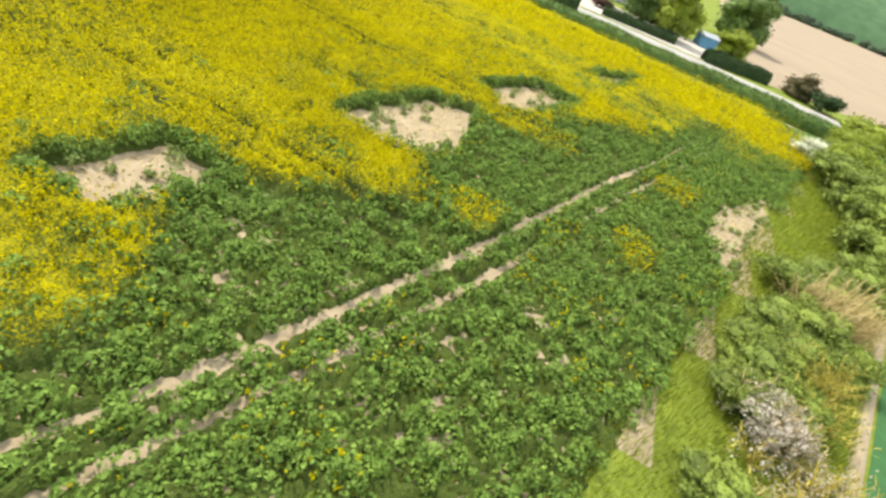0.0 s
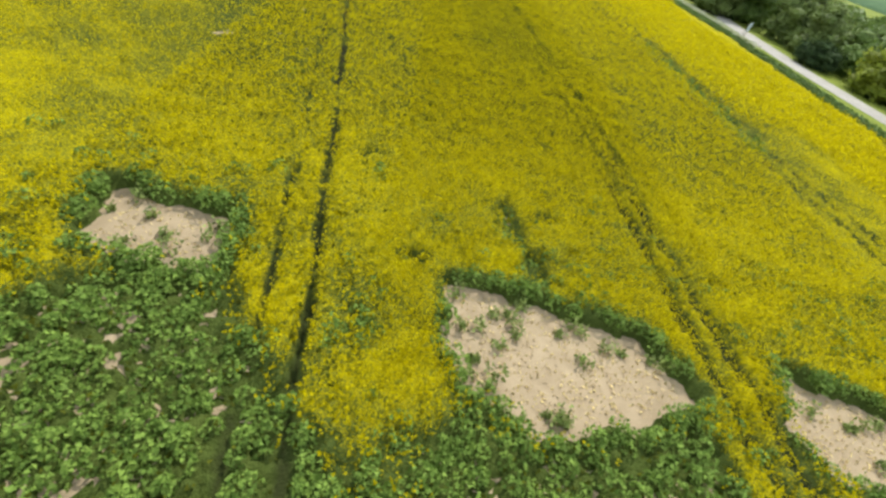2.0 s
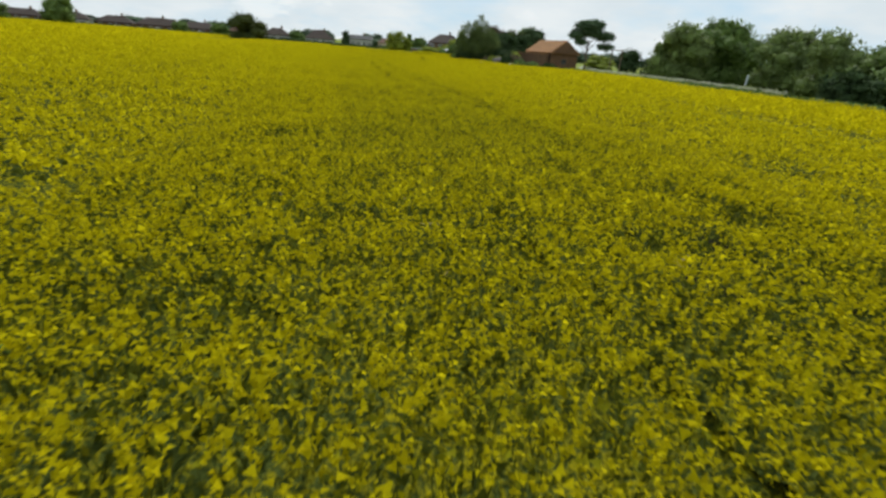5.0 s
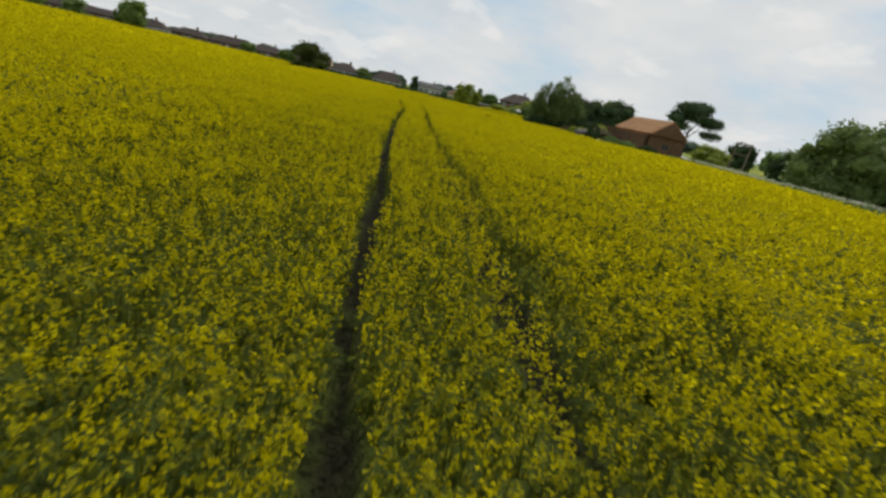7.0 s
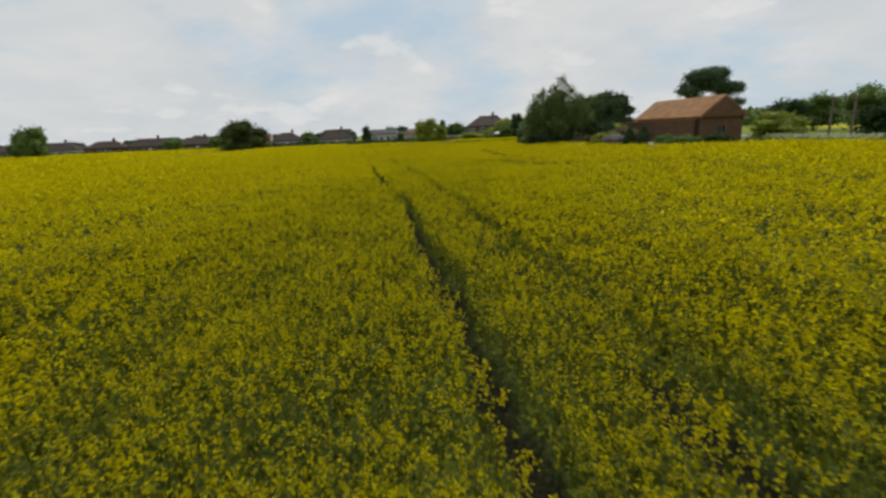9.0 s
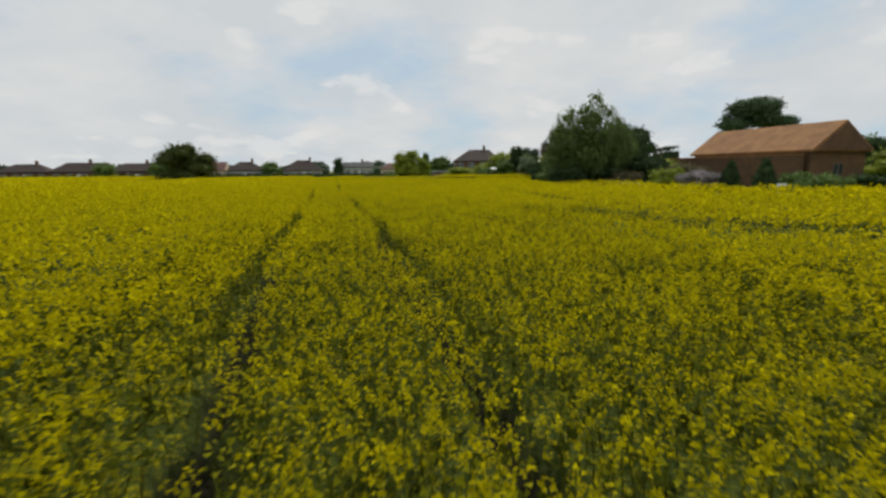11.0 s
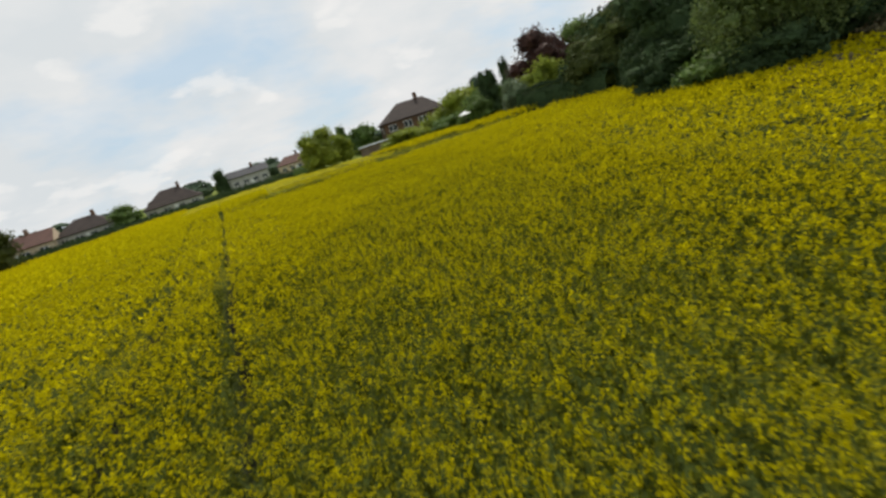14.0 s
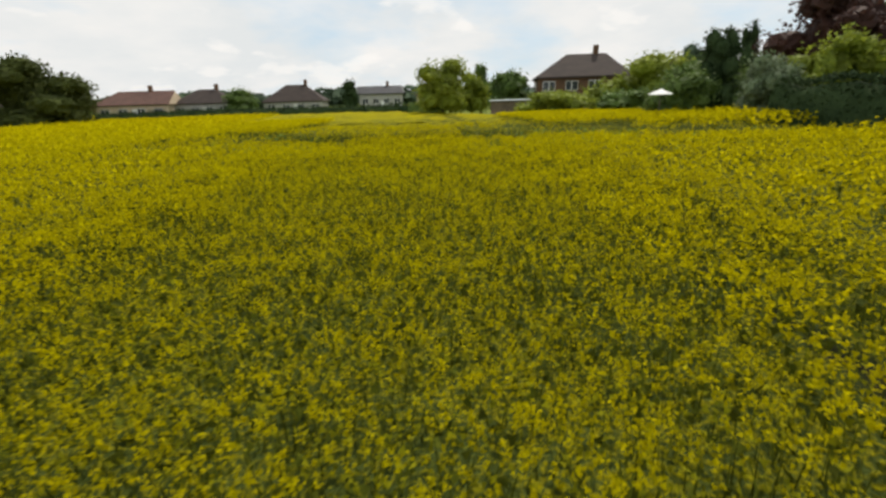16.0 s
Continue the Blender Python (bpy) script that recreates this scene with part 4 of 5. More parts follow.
def house(m, w, d, eave, ridge, wall, roof, label, hip=(0.0, 0.0), storeys=2, chimney=True, trim="white", wins=4, group=""):
    """A house w along x and d along y, its front on -y; hip: how far each ridge end draws in, as a share of d/2."""
    t = thing("house", m, label, "house", group)
    part("wall", box_bm((w, d, eave), (0, 0, eave / 2)), M[wall], t)
    bm = bmesh.new()
    o = 0.35
    X, Y = w / 2 + o, d / 2 + o
    zb, zt = eave - 0.12, eave + 0.08
    r0, r1 = -X + hip[0] * Y, X - hip[1] * Y
    lowv = [bm.verts.new((sx * X, sy * Y, zb)) for sx, sy in ((-1, -1), (1, -1), (1, 1), (-1, 1))]
    v = [bm.verts.new((sx * X, sy * Y, zt)) for sx, sy in ((-1, -1), (1, -1), (1, 1), (-1, 1))]
    a, b = bm.verts.new((r0, 0, ridge)), bm.verts.new((r1, 0, ridge))
    for f in ((v[0], v[1], b, a), (v[2], v[3], a, b), (v[3], v[0], a), (v[1], v[2], b), tuple(lowv[::-1])):
        bm.faces.new(f)
    for i in range(4):
        bm.faces.new((lowv[i], lowv[(i + 1) % 4], v[(i + 1) % 4], v[i]))
    bmesh.ops.recalc_face_normals(bm, faces=bm.faces)
    rf = part("roof", bm, M[roof], t)
    for side, h in ((-1, hip[0]), (1, hip[1])):
        if h == 0:
            pts = [(-d / 2, eave - 0.02), (d / 2, eave - 0.02), (0, ridge - 0.22)]
            g = prism_bm(pts, 0.3)
            bmesh.ops.rotate(g, verts=g.verts, matrix=Matrix.Rotation(radians(90), 3, "Z"))
            bmesh.ops.translate(g, verts=g.verts, vec=(side * (X + 0.02), 0, 0))
            part("gable", g, M[wall], t)
    if chimney:
        part("chimney", box_bm((0.6, 0.9, 1.5), (w * 0.18, 0.2, ridge + 0.25), 0.03), M["brick"], rf)
    for s in range(storeys):
        zc = eave * (s + 0.55) / storeys
        for i in range(wins):
            x = -w / 2 + w * (i + 0.5) / wins
            window_part(t, x, -d / 2, zc, min(1.5, w / wins * 0.55), 1.15, "-y", M[trim])
        window_part(t, w / 2, 0, zc, 1.1, 1.1, "+x", M[trim])
        window_part(t, -w / 2, 0, zc, 1.1, 1.1, "-x", M[trim])
    part("door", box_bm((0.95, 0.12, 2.0), (w * 0.04, -d / 2 - 0.03, 1.0), 0.02), M[trim], t)
    return t


# ---------------------------------------------------------------- roadside, right of the field
def strip(name, points, width, z, mat, label, category):
    """A flat band along a line, such as a road."""
    P = np.array(points, float)
    s = np.r_[0, np.cumsum(np.hypot(*np.diff(P, axis=0).T))]
    u = np.linspace(0, s[-1], int(s[-1] / 2) + 2)
    x, y = np.interp(u, s, P[:, 0]), np.interp(u, s, P[:, 1])
    tx, ty = np.gradient(x), np.gradient(y)
    n = np.hypot(tx, ty)
    nx, ny = -ty / n, tx / n
    rows = [np.stack([x + nx * o * width, y + ny * o * width, np.full(len(u), z + lift)], -1) for o, lift in ((-0.5, -0.03), (-0.42, 0.02), (0, 0.05), (0.42, 0.02), (0.5, -0.03))]
    v = np.stack(rows, 1).reshape(-1, 3)
    i = np.arange(len(u) - 1)[:, None] * 5 + np.arange(4)[None]
    q = np.stack([i, i + 5, i + 6, i + 1], -1).reshape(-1, 4)
    return tagged(new(name, mesh_np(name, v, q, mat, True)), label, category, kind="structure")


def poly_sheet(name, pts, z, mat, label, category):
    me = bpy.data.meshes.new(name)
    me.from_pydata([(x, y, z) for x, y in pts], [], [tuple(range(len(pts)))])
    me.materials.append(mat)
    return tagged(new(name, me), label, category, kind="structure")


strip("road", [(54.5, -130), (59.0, -60), (59, -20), (58, 8), (56.2, 28), (56.6, 50), (60, 75), (68, 110), (85, 165), (130, 240)], 5.6, 0.0, M["road"], "pale sunlit narrow country road", "road")
hedge("hedge", [(43.4, -48), (42.2, -15), (43.0, 12), (43.9, 22)], 2.4, 1.6, "hedge", "thick roadside field hedge of mixed green leaves", 190, 0.17, 3)
hedge("hedge", [(44.0, 22.5), (45.0, 32), (47.2, 56), (46.6, 76), (45.0, 93)], 1.6, 0.85, "hedge", "ragged roadside field hedge of mixed green leaves", 190, 0.17, 4)
hedge("hedge", [(50.0, -7), (50.4, 8), (50.8, 19)], 2.2, 2.7, "dark", "tall dark roadside hedge", 170, 0.2, 6)
hedge("hedge", [(44.6, 94.5), (41, 95.5)], 1.0, 1.0, "hedge", "low green hedge beside the barn", 160, 0.15, 5)
RING = "trees along the road"
ROAD_TREES = (
        (62, 3, 7.5, 4.6, "dark", 3000, 101), (63, 12, 9.0, 5.2, "tree", 3500, 102), (63, 22, 8.5, 5.0, "dark", 3000, 103), (70, 33, 9.5, 5.6, "tree", 3500, 104),
        (66.5, 45, 6.8, 5.2, "lime", 4000, 105), (73, 55, 9.5, 5.6, "tree", 3500, 106), (70, 64, 9.5, 5.2, "willow", 4500, 107), (72, 74, 10.5, 5.6, "willow", 4500, 108))
ROAD_TREES += (
        (59.5, 86, 10.2, 5.2, "willow", 5500, 109), (68, 87, 11.8, 6.0, "tree", 5000, 110), (77, 92, 11, 6.0, "tree", 3500, 111), (80, 66, 9, 5.5, "tree", 2500, 112),
        (82, 40, 8, 5.5, "dark", 2500, 113), (64, 98, 4.2, 3.4, "dark", 2500, 114), (84, 104, 10, 6, "tree", 2500, 115), (61.5, 33, 4.5, 3.2, "hedge", 1800, 116), (63, 56, 4.2, 3.4, "dark", 1800, 117))
for bx, by, bh, br, mat, lv, sd in ROAD_TREES:
    tree("tree", bx, by, bh, br, mat, "broad leafy tree standing beside the road", leaves=lv, size=0.40, seed=sd, low=0.3, group=RING, lobes=14)


def white_verge(points, width, label):
    """Tall white-flowering umbels and their stalks along a hedge bank."""
    rng = np.random.RandomState(61)
    P = np.array(points, float)
    s = np.r_[0, np.cumsum(np.hypot(*np.diff(P, axis=0).T))]
    n = int(s[-1] * 26)
    u = rng.rand(n) * s[-1]
    x, y = np.interp(u, s, P[:, 0]) + (rng.rand(n) - 0.5) * width, np.interp(u, s, P[:, 1]) + rng.randn(n) * 0.2
    h = 0.75 + 0.55 * rng.rand(n)
    verge = tagged(new("flowering_verge"), label, "verge", kind="stuff")
    v, q = blades(x, y, np.zeros(n) - 0.05, h, 0.05)
    put_mesh("stalks", mesh_np("stalks", v, q, M["blade"]), verge)
    k = 6
    v, q = flakes(np.repeat(x, k) + rng.randn(n * k) * 0.09, np.repeat(y, k) + rng.randn(n * k) * 0.09, np.repeat(h, k) + rng.randn(n * k) * 0.06, 0.15, 3)
    put_mesh("umbels", mesh_np("umbels", v, q, M["blossom"]), verge, "flat white flower umbels", "stuff")


white_verge([(47.6, 52), (48.6, 66), (48.2, 78), (47.6, 90), (49.5, 101)], 1.6, "tall white cow parsley flowering along the hedge bank")


def sign_board(x, y, turn):
    t = thing("sign_board", pose(x, y, 0, 0, 0, turn), "pale blue-white sign board on two posts in the verge", "sign")
    part("board", box_bm((2.2, 0.06, 1.35), (0, 0, 2.0), 0.02), M["pale"], t)
    for i, w in enumerate((1.6, 1.2, 1.45)):
        part("text_bar", box_bm((w, 0.012, 0.12), (0, -0.04, 2.35 - i * 0.33)), M["blue"], t)
    for px in (-0.85, 0.85):
        part("post", box_bm((0.09, 0.09, 2.6), (px, 0.08, 1.3), 0.01), M["wood"], t)


def pole(x, y, h, label):
    t = thing("utility_pole", pose(x, y, 0), label, "pole")
    bm = bmesh.new()
    bmesh.ops.create_cone(bm, segments=10, radius1=0.10, radius2=0.07, depth=h, cap_ends=True, matrix=Matrix.Translation((0, 0, h / 2)))
    part("shaft", bm, M["palewood"], t)
    part("crossarm", box_bm((0.9, 0.09, 0.1), (0, 0, h - 0.35), 0.01), M["wood"], t)
    for ix in (-0.35, 0.35):
        bm = bmesh.new()
        bmesh.ops.create_cone(bm, segments=8, radius1=0.05, radius2=0.03, depth=0.14, cap_ends=True, matrix=Matrix.Translation((ix, 0, h - 0.23)))
        part("insulator", bm, M["white"], t)


def pole_frame(x, y, turn, h, wide):
    t = thing("pole_frame", pose(x, y, 0, 0, 0, turn), "dark timber twin-pole frame standing behind the hedge", "pole")
    for px in (-wide / 2, wide / 2):
        bm = bmesh.new()
        bmesh.ops.create_cone(bm, segments=10, radius1=0.13, radius2=0.10, depth=h, cap_ends=True, matrix=Matrix.Translation((px, 0, h / 2)))
        part("post", bm, M["wood"], t)
    for z in (h - 0.15, h - 1.7):
        part("crossarm", box_bm((wide + 0.5, 0.12, 0.14), (0, -0.14, z), 0.01), M["wood"], t)
    for px in (-wide / 2, 0.0, wide / 2):
        bm = bmesh.new()
        bmesh.ops.create_cone(bm, segments=8, radius1=0.06, radius2=0.035, depth=0.2, cap_ends=True, matrix=Matrix.Translation((px, -0.14, h + 0.02)))
        part("insulator", bm, M["white"], t)


pole_frame(50.8, 93.4, -40, 5.2, 1.9)
sign_board(53.4, 63.3, 40)
pole(56.6, 10.2, 6.0, "pale wooden utility pole behind the hedge")
pole(55.6, 5.0, 5.0, "shorter pale wooden utility pole behind the hedge")


def car(x, y, turn, mat, label):
    t = thing("car", pose(x, y, 0, 0, 0, turn), label, "car")
    body = prism_bm([(-2.1, 0.35), (2.1, 0.35), (2.15, 0.7), (1.9, 0.88), (1.05, 0.95), (-1.9, 0.98), (-2.15, 0.75)], 1.7)
    bmesh.ops.bevel(body, geom=body.edges[:], offset=0.06, segments=2, affect="EDGES")
    part("body", body, M[mat], t)
    cab = prism_bm([(-1.75, 0.95), (1.0, 0.95), (0.35, 1.45), (-1.35, 1.45)], 1.5)
    bmesh.ops.bevel(cab, geom=cab.edges[:], offset=0.07, segments=2, affect="EDGES")
    part("cabin", cab, M["glass"], t)
    part("roof", box_bm((1.6, 1.36, 0.05), (-0.5, 0, 1.46), 0.02), M[mat], t)
    for wx in (-1.3, 1.3):
        for wy in (-0.78, 0.78):
            bm = bmesh.new()
            bmesh.ops.create_cone(bm, segments=16, radius1=0.33, radius2=0.33, depth=0.2, cap_ends=True, matrix=Matrix.Translation((wx, wy, 0.33)) @ Matrix.Rotation(radians(90), 4, "X"))
            wh = part("wheel", bm, M["tyre"], t)
            bm = bmesh.new()
            bmesh.ops.create_cone(bm, segments=12, radius1=0.2, radius2=0.2, depth=0.215, cap_ends=True, matrix=Matrix.Translation((wx, wy, 0.33)) @ Matrix.Rotation(radians(90), 4, "X"))
            part("rim", bm, M["pale"], wh)


# the white house across the road, with its yard
house(pose(97, -5.5, 0, 0, 0, -75), 9.5, 7.5, 4.4, 6.4, "render", "brown_tile", "white rendered house with a brown roof across the road", hip=(0.0, 0.0), wins=4)
poly_sheet("yard", [(63, -1), (63, -30), (82, -32), (84, 2)], 0.0, M["gravel"], "pale gravel yard before the white house", "yard")
car(77, -1.5, 20, "white", "white car parked on the gravel yard")
tree("bush", 78, -4.5, 2.6, 1.7, "lime", "round yellow-green garden bush by the house", low=0.0, leaves=1200, size=0.22, seed=121, category="bush")
tree("bush", 72, -7.5, 1.6, 1.9, "purple", "low reddish shrub beside the yard", low=0.0, leaves=900, size=0.22, seed=122, category="bush")
tree("tree", 75, -15, 9.0, 4.6, "tree", "dark leafy tree beside the white house", leaves=3500, size=0.35, seed=123, low=0.8)
tree("tree", 72, -20.5, 8.0, 4.2, "lime", "light green tree beside the yard", leaves=3000, size=0.35, seed=124, low=1.2)
tree("tree", 83, -20, 7.0, 4.0, "tree", "leafy tree behind the yard", leaves=2500, size=0.35, seed=125, low=0.8)
tree("tree", 88, -33, 5.0, 3.4, "lime", "small bright green tree beside the bare field", leaves=2000, size=0.3, seed=126, low=0.2)
tree("tree", 121, -36, 13, 7, "tree", "large round tree on the bare field's edge", leaves=4500, size=0.45, seed=127, low=0.5)
hedge("hedge", [(64.5, -9), (66.5, -22)], 1.6, 1.3, "dark", "dark clipped hedge beside the yard", 160, 0.18, 31)
hedge("hedge", [(63, -27), (67.5, -38)], 1.9, 1.7, "dark", "dark clipped hedge before the bare field", 170, 0.18, 32)
hedge("hedge", [(84, 5), (120, 9)], 1.6, 1.5, "dark", "garden hedge below the bright meadow", 110, 0.22, 33)


def shed(x, y, turn, w, d, h, wall, roof, label):
    t = thing("shed", pose(x, y, 0, 0, 0, turn), label, "shed")
    part("wall", box_bm((w, d, h), (0, 0, h / 2), 0.02), M[wall], t)
    part("roof", prism_bm([(-w / 2 - 0.2, h), (w / 2 + 0.2, h), (w / 2 + 0.2, h + 0.08), (0, h + 0.55), (-w / 2 - 0.2, h + 0.08)], d + 0.4), M[roof], t)
    part("door", box_bm((1.0, 0.08, min(1.9, h - 0.2)), (0, -d / 2 - 0.03, min(1.9, h - 0.2) / 2), 0.01), M["wood"], t)


shed(80.5, -27.2, 20, 4.2, 2.8, 1.9, "blue", "grey_sheet", "bright blue shed with a grey sheet roof")
poly_sheet("meadow", [(86, 6), (130, -8), (420, -10), (420, 90), (100, 40)], -0.02, M["meadow"], "bright green sunlit meadow beyond the road", "meadow")
poly_sheet("bare_field", [(68, -39), (118, -33), (900, -60), (900, -900), (300, -900), (80, -72)], -0.02, M["tan"], "bare tan ploughed field", "field")
poly_sheet("yellow_field", [(130, 62), (420, 100), (420, 200), (120, 190)], -0.02, M["crop_far"], "distant yellow rapeseed field", "field")


def hill(name, x, y, rx, ry, h, mat, label):
    v, q = BALL[0] * np.array([rx, ry, h]) + np.array([x, y, -h * 0.25]), BALL[1]
    return tagged(new(name, mesh_np(name, v, q, mat, True)), label, "hill", kind="structure")


hill("hill", 1750, -420, 820, 1500, 190, M["far_hill"], "distant low green hill")
hill("hill", 1400, 720, 600, 800, 60, M["far_hill"], "distant low wooded hill")


def far_woods(name, points, n, h, size, mat, label, seed):
    """Uncountable far trees along a line, joined."""
    rng = np.random.RandomState(seed)
    P = np.array(points, float)
    s = np.r_[0, np.cumsum(np.hypot(*np.diff(P, axis=0).T))]
    vs, qs, base = [], [], 0
    for i in range(n):
        u = rng.rand() * s[-1]
        x, y = np.interp(u, s, P[:, 0]) + rng.randn() * size, np.interp(u, s, P[:, 1]) + rng.randn() * size
        hh, r = h * (0.55 + 0.6 * rng.rand()), size * (0.6 + 0.7 * rng.rand())
        b = BALL[0] * (0.75 + 0.5 * rng.rand(len(BALL[0]), 1)) * np.array([r, r, hh * 0.55]) + np.array([x, y, hh * 0.48])
        vs.append(b)
        qs.append(BALL[1] + base)
        base += len(b)
        d = rng.randn(90, 3)
        d /= np.linalg.norm(d, axis=1)[:, None]
        c = d * np.array([r, r, hh * 0.55]) * (0.85 + 0.3 * rng.rand(90, 1)) + np.array([x, y, hh * 0.5])
        c[:, 2] = np.maximum(c[:, 2], 0.2)
        v, q = flakes(c[:, 0], c[:, 1], c[:, 2], hh * 0.2, 3)
        vs.append(v)
        qs.append(q + base)
        base += len(v)
    tagged(new(name, mesh_np(name, np.concatenate(vs), np.concatenate(qs), M[mat])), label, "woods", kind="stuff")


far_woods("far_woods", [(-420, 330), (-200, 310), (-60, 330), (80, 330), (200, 300)], 150, 6.0, 6.0, "haze_tree", "distant line of trees behind the houses", 41)
far_woods("far_woods", [(190, 250), (230, 120), (260, 20), (420, 60)], 110, 8.0, 6.0, "tree", "distant woods beyond the road", 42)
far_woods("far_woods", [(420, 0), (460, 20), (470, 60)], 30, 8.0, 7.0, "haze_tree", "distant hedgerow trees past the bare field", 43)
far_woods("far_woods", [(900, 60), (900, -300), (880, -900)], 150, 10.0, 8.0, "haze_tree", "distant hedgerow at the foot of the hill", 44)

# ---------------------------------------------------------------- rough margin along the field's near end
for bx, by, bh, br, sd in ((1.6, -37.6, 3.2, 2.9, 501), (6.5, -38.4, 3.9, 3.2, 502), (11.5, -40.2, 4.0, 3.4, 503), (16.5, -42, 3.9, 3.3, 504), (21.5, -43.6, 3.4, 3.0, 505)):
    tree("bush", bx, by, bh, br, "bramble", "tall overgrown bright green boundary bush", low=0.0, leaves=4000, size=0.2, seed=sd, category="bush", group="boundary bushes")
hedge("hedge", [(24, -44), (40, -49)], 3.5, 2.2, "hedge", "overgrown field boundary hedge", 300, 0.2, 52)
tree("bush", 47, -49, 3.6, 4.4, "lime", "spreading yellow-green bush at the field corner", low=0.0, leaves=3000, size=0.25, seed=53, category="bush")
tree("bush", 67.5, -43, 3.8, 2.6, "drybush", "brownish half-bare bush at the field edge", low=0.0, leaves=1600, size=0.25, seed=54, category="bush")
tree("bush", 64, -46.5, 2.8, 2.4, "dark", "dark green bush at the field edge", low=0.0, leaves=1500, size=0.25, seed=55, category="bush")
tree("bush", 58, -56, 3.2, 4.0, "drybush", "pale half-bare bush beside the bare field", low=0.0, leaves=1500, size=0.25, seed=56, category="bush")
for bx, by, bh, br, mat, sd in ((15.5, -39.2, 3.2, 2.9, "bramble", 521), (20, -38.6, 3.0, 3.0, "bramble", 522), (25, -40.4, 3.0, 3.0, "lime", 523), (29.5, -41.5, 2.6, 2.8, "bramble", 524), (36, -43.5, 2.8, 3.4, "lime", 525)):
    tree("bush", bx, by, bh, br, mat, "dense bright green boundary bush", low=0.0, leaves=3000, size=0.2, seed=sd, category="bush", group="boundary bushes")
tree("blossom_bush", 26.5, -38.4, 2.0, 3.2, "blossom", "low bush covered in white blossom", low=0.0, leaves=1600, size=0.16, seed=57, category="bush")
tree("blossom_bush", -13.9, -28.5, 1.5, 1.3, "blossom_pink", "bush with pale pink-white blossom and bare twigs", low=0.1, leaves=2600, size=0.07, seed=58, category="bush", core=0.2)
for bx, by, bh, br, sd in ((-10.6, -28.6, 1.5, 1.7, 511), (-6.2, -31.2, 1.6, 1.8, 512), (-12.6, -29.4, 1.3, 1.3, 513), (-1.4, -33.6, 2.0, 2.0, 514), (0.6, -35.2, 2.2, 1.8, 515), (-7.8, -32.4, 1.2, 1.4, 516)):
    tree("bush", bx, by, bh, br, "bramble", "tangled green bramble bush in the margin", low=0.0, leaves=2400, size=0.11, seed=sd, category="bush", group="margin brambles")
tree("bush", -13.2, -27.9, 1.2, 1.5, "bramble", "leafy green bramble bush in the margin", low=0.0, leaves=2600, size=0.10, seed=59, category="bush")
tree("bush", -8.5, -29.8, 1.4, 1.9, "bramble", "low green bramble in the margin", low=0.0, leaves=2600, size=0.11, seed=60, category="bush")
tree("bush", -3.2, -31.2, 1.7, 1.9, "bramble", "green thicket beside dry branches", low=0.0, leaves=2400, size=0.12, seed=61, category="bush")
tree("bush", -17.5, -27.0, 1.0, 1.3, "bramble", "low green bramble in the margin", low=0.0, leaves=2200, size=0.09, seed=62, category="bush")


def twig_bush(x, y, h, r, n, mat, label, seed, lean=(0, 0), leaf="bramble", leaves=500):
    """A tangle of bare arching twigs from several stools, with side shoots and a few leaves."""
    rng = np.random.RandomState(seed)
    t = thing("twig_bush", pose(x, y, 0), label, "bush")
    stool = rng.randn(9, 2) * r * 0.33
    pick = rng.randint(0, 9, n)
    bx, by = stool[pick, 0], stool[pick, 1]
    ang, out = rng.rand(n) * 2 * math.pi, rng.rand(n) ** 0.8
    size = 0.35 + 0.65 * rng.rand(n)
    w = 0.010 + 0.015 * rng.rand(n)
    bend = rng.randn(n) * 0.9
    pts = []
    for k in np.linspace(0, 1, 6):
        a2 = ang + bend * k
        rad = r * 0.75 * out * size * k ** 0.85
        pts.append(np.stack([bx + np.cos(a2) * rad + lean[0] * k + 0.06 * rng.randn(n) * k, by + np.sin(a2) * rad + lean[1] * k + 0.06 * rng.randn(n) * k,
                             h * size * (1.1 - 0.5 * out) * (k ** 0.7) * (1 - 0.35 * k * out)], -1))
    tips = np.concatenate([pts[3], pts[4], pts[5]])
    segs = list(zip(pts[:-1], pts[1:], [w] * 5))
    shoot = pts[3] + rng.randn(n, 3) * 0.22
    segs += [(pts[2], shoot, w * 0.6), (pts[4], pts[4] + rng.randn(n, 3) * 0.18, w * 0.5)]
    vs, qs, base = [], [], 0
    for a, b, wd in segs:
        for turn in (0.0, 1.57):
            side = np.stack([-np.sin(ang + turn), np.cos(ang + turn), 0.3 * np.sin(turn + ang)], -1) * wd[:, None]
            v = np.stack([a - side, a + side, b + side * 0.6, b - side * 0.6], 1).reshape(-1, 3)
            v[:, 2] = np.maximum(v[:, 2], 0.0)
            vs.append(v)
            qs.append(np.arange(len(v)).reshape(-1, 4) + base)
            base += len(v)
    put_mesh("twig_tangle", mesh_np("twig_tangle", np.concatenate(vs), np.concatenate(qs), M[mat]), t)
    c = tips[rng.randint(0, len(tips), leaves * 4)] + rng.randn(leaves * 4, 3) * 0.1
    v, q = flakes(c[:, 0], c[:, 1], np.maximum(c[:, 2] * 0.85, 0.05), 0.05 + 0.05 * rng.rand(len(c)), 3)
    put_mesh("leaves", mesh_np("leaves", v, q, M[leaf]), t)
    return t


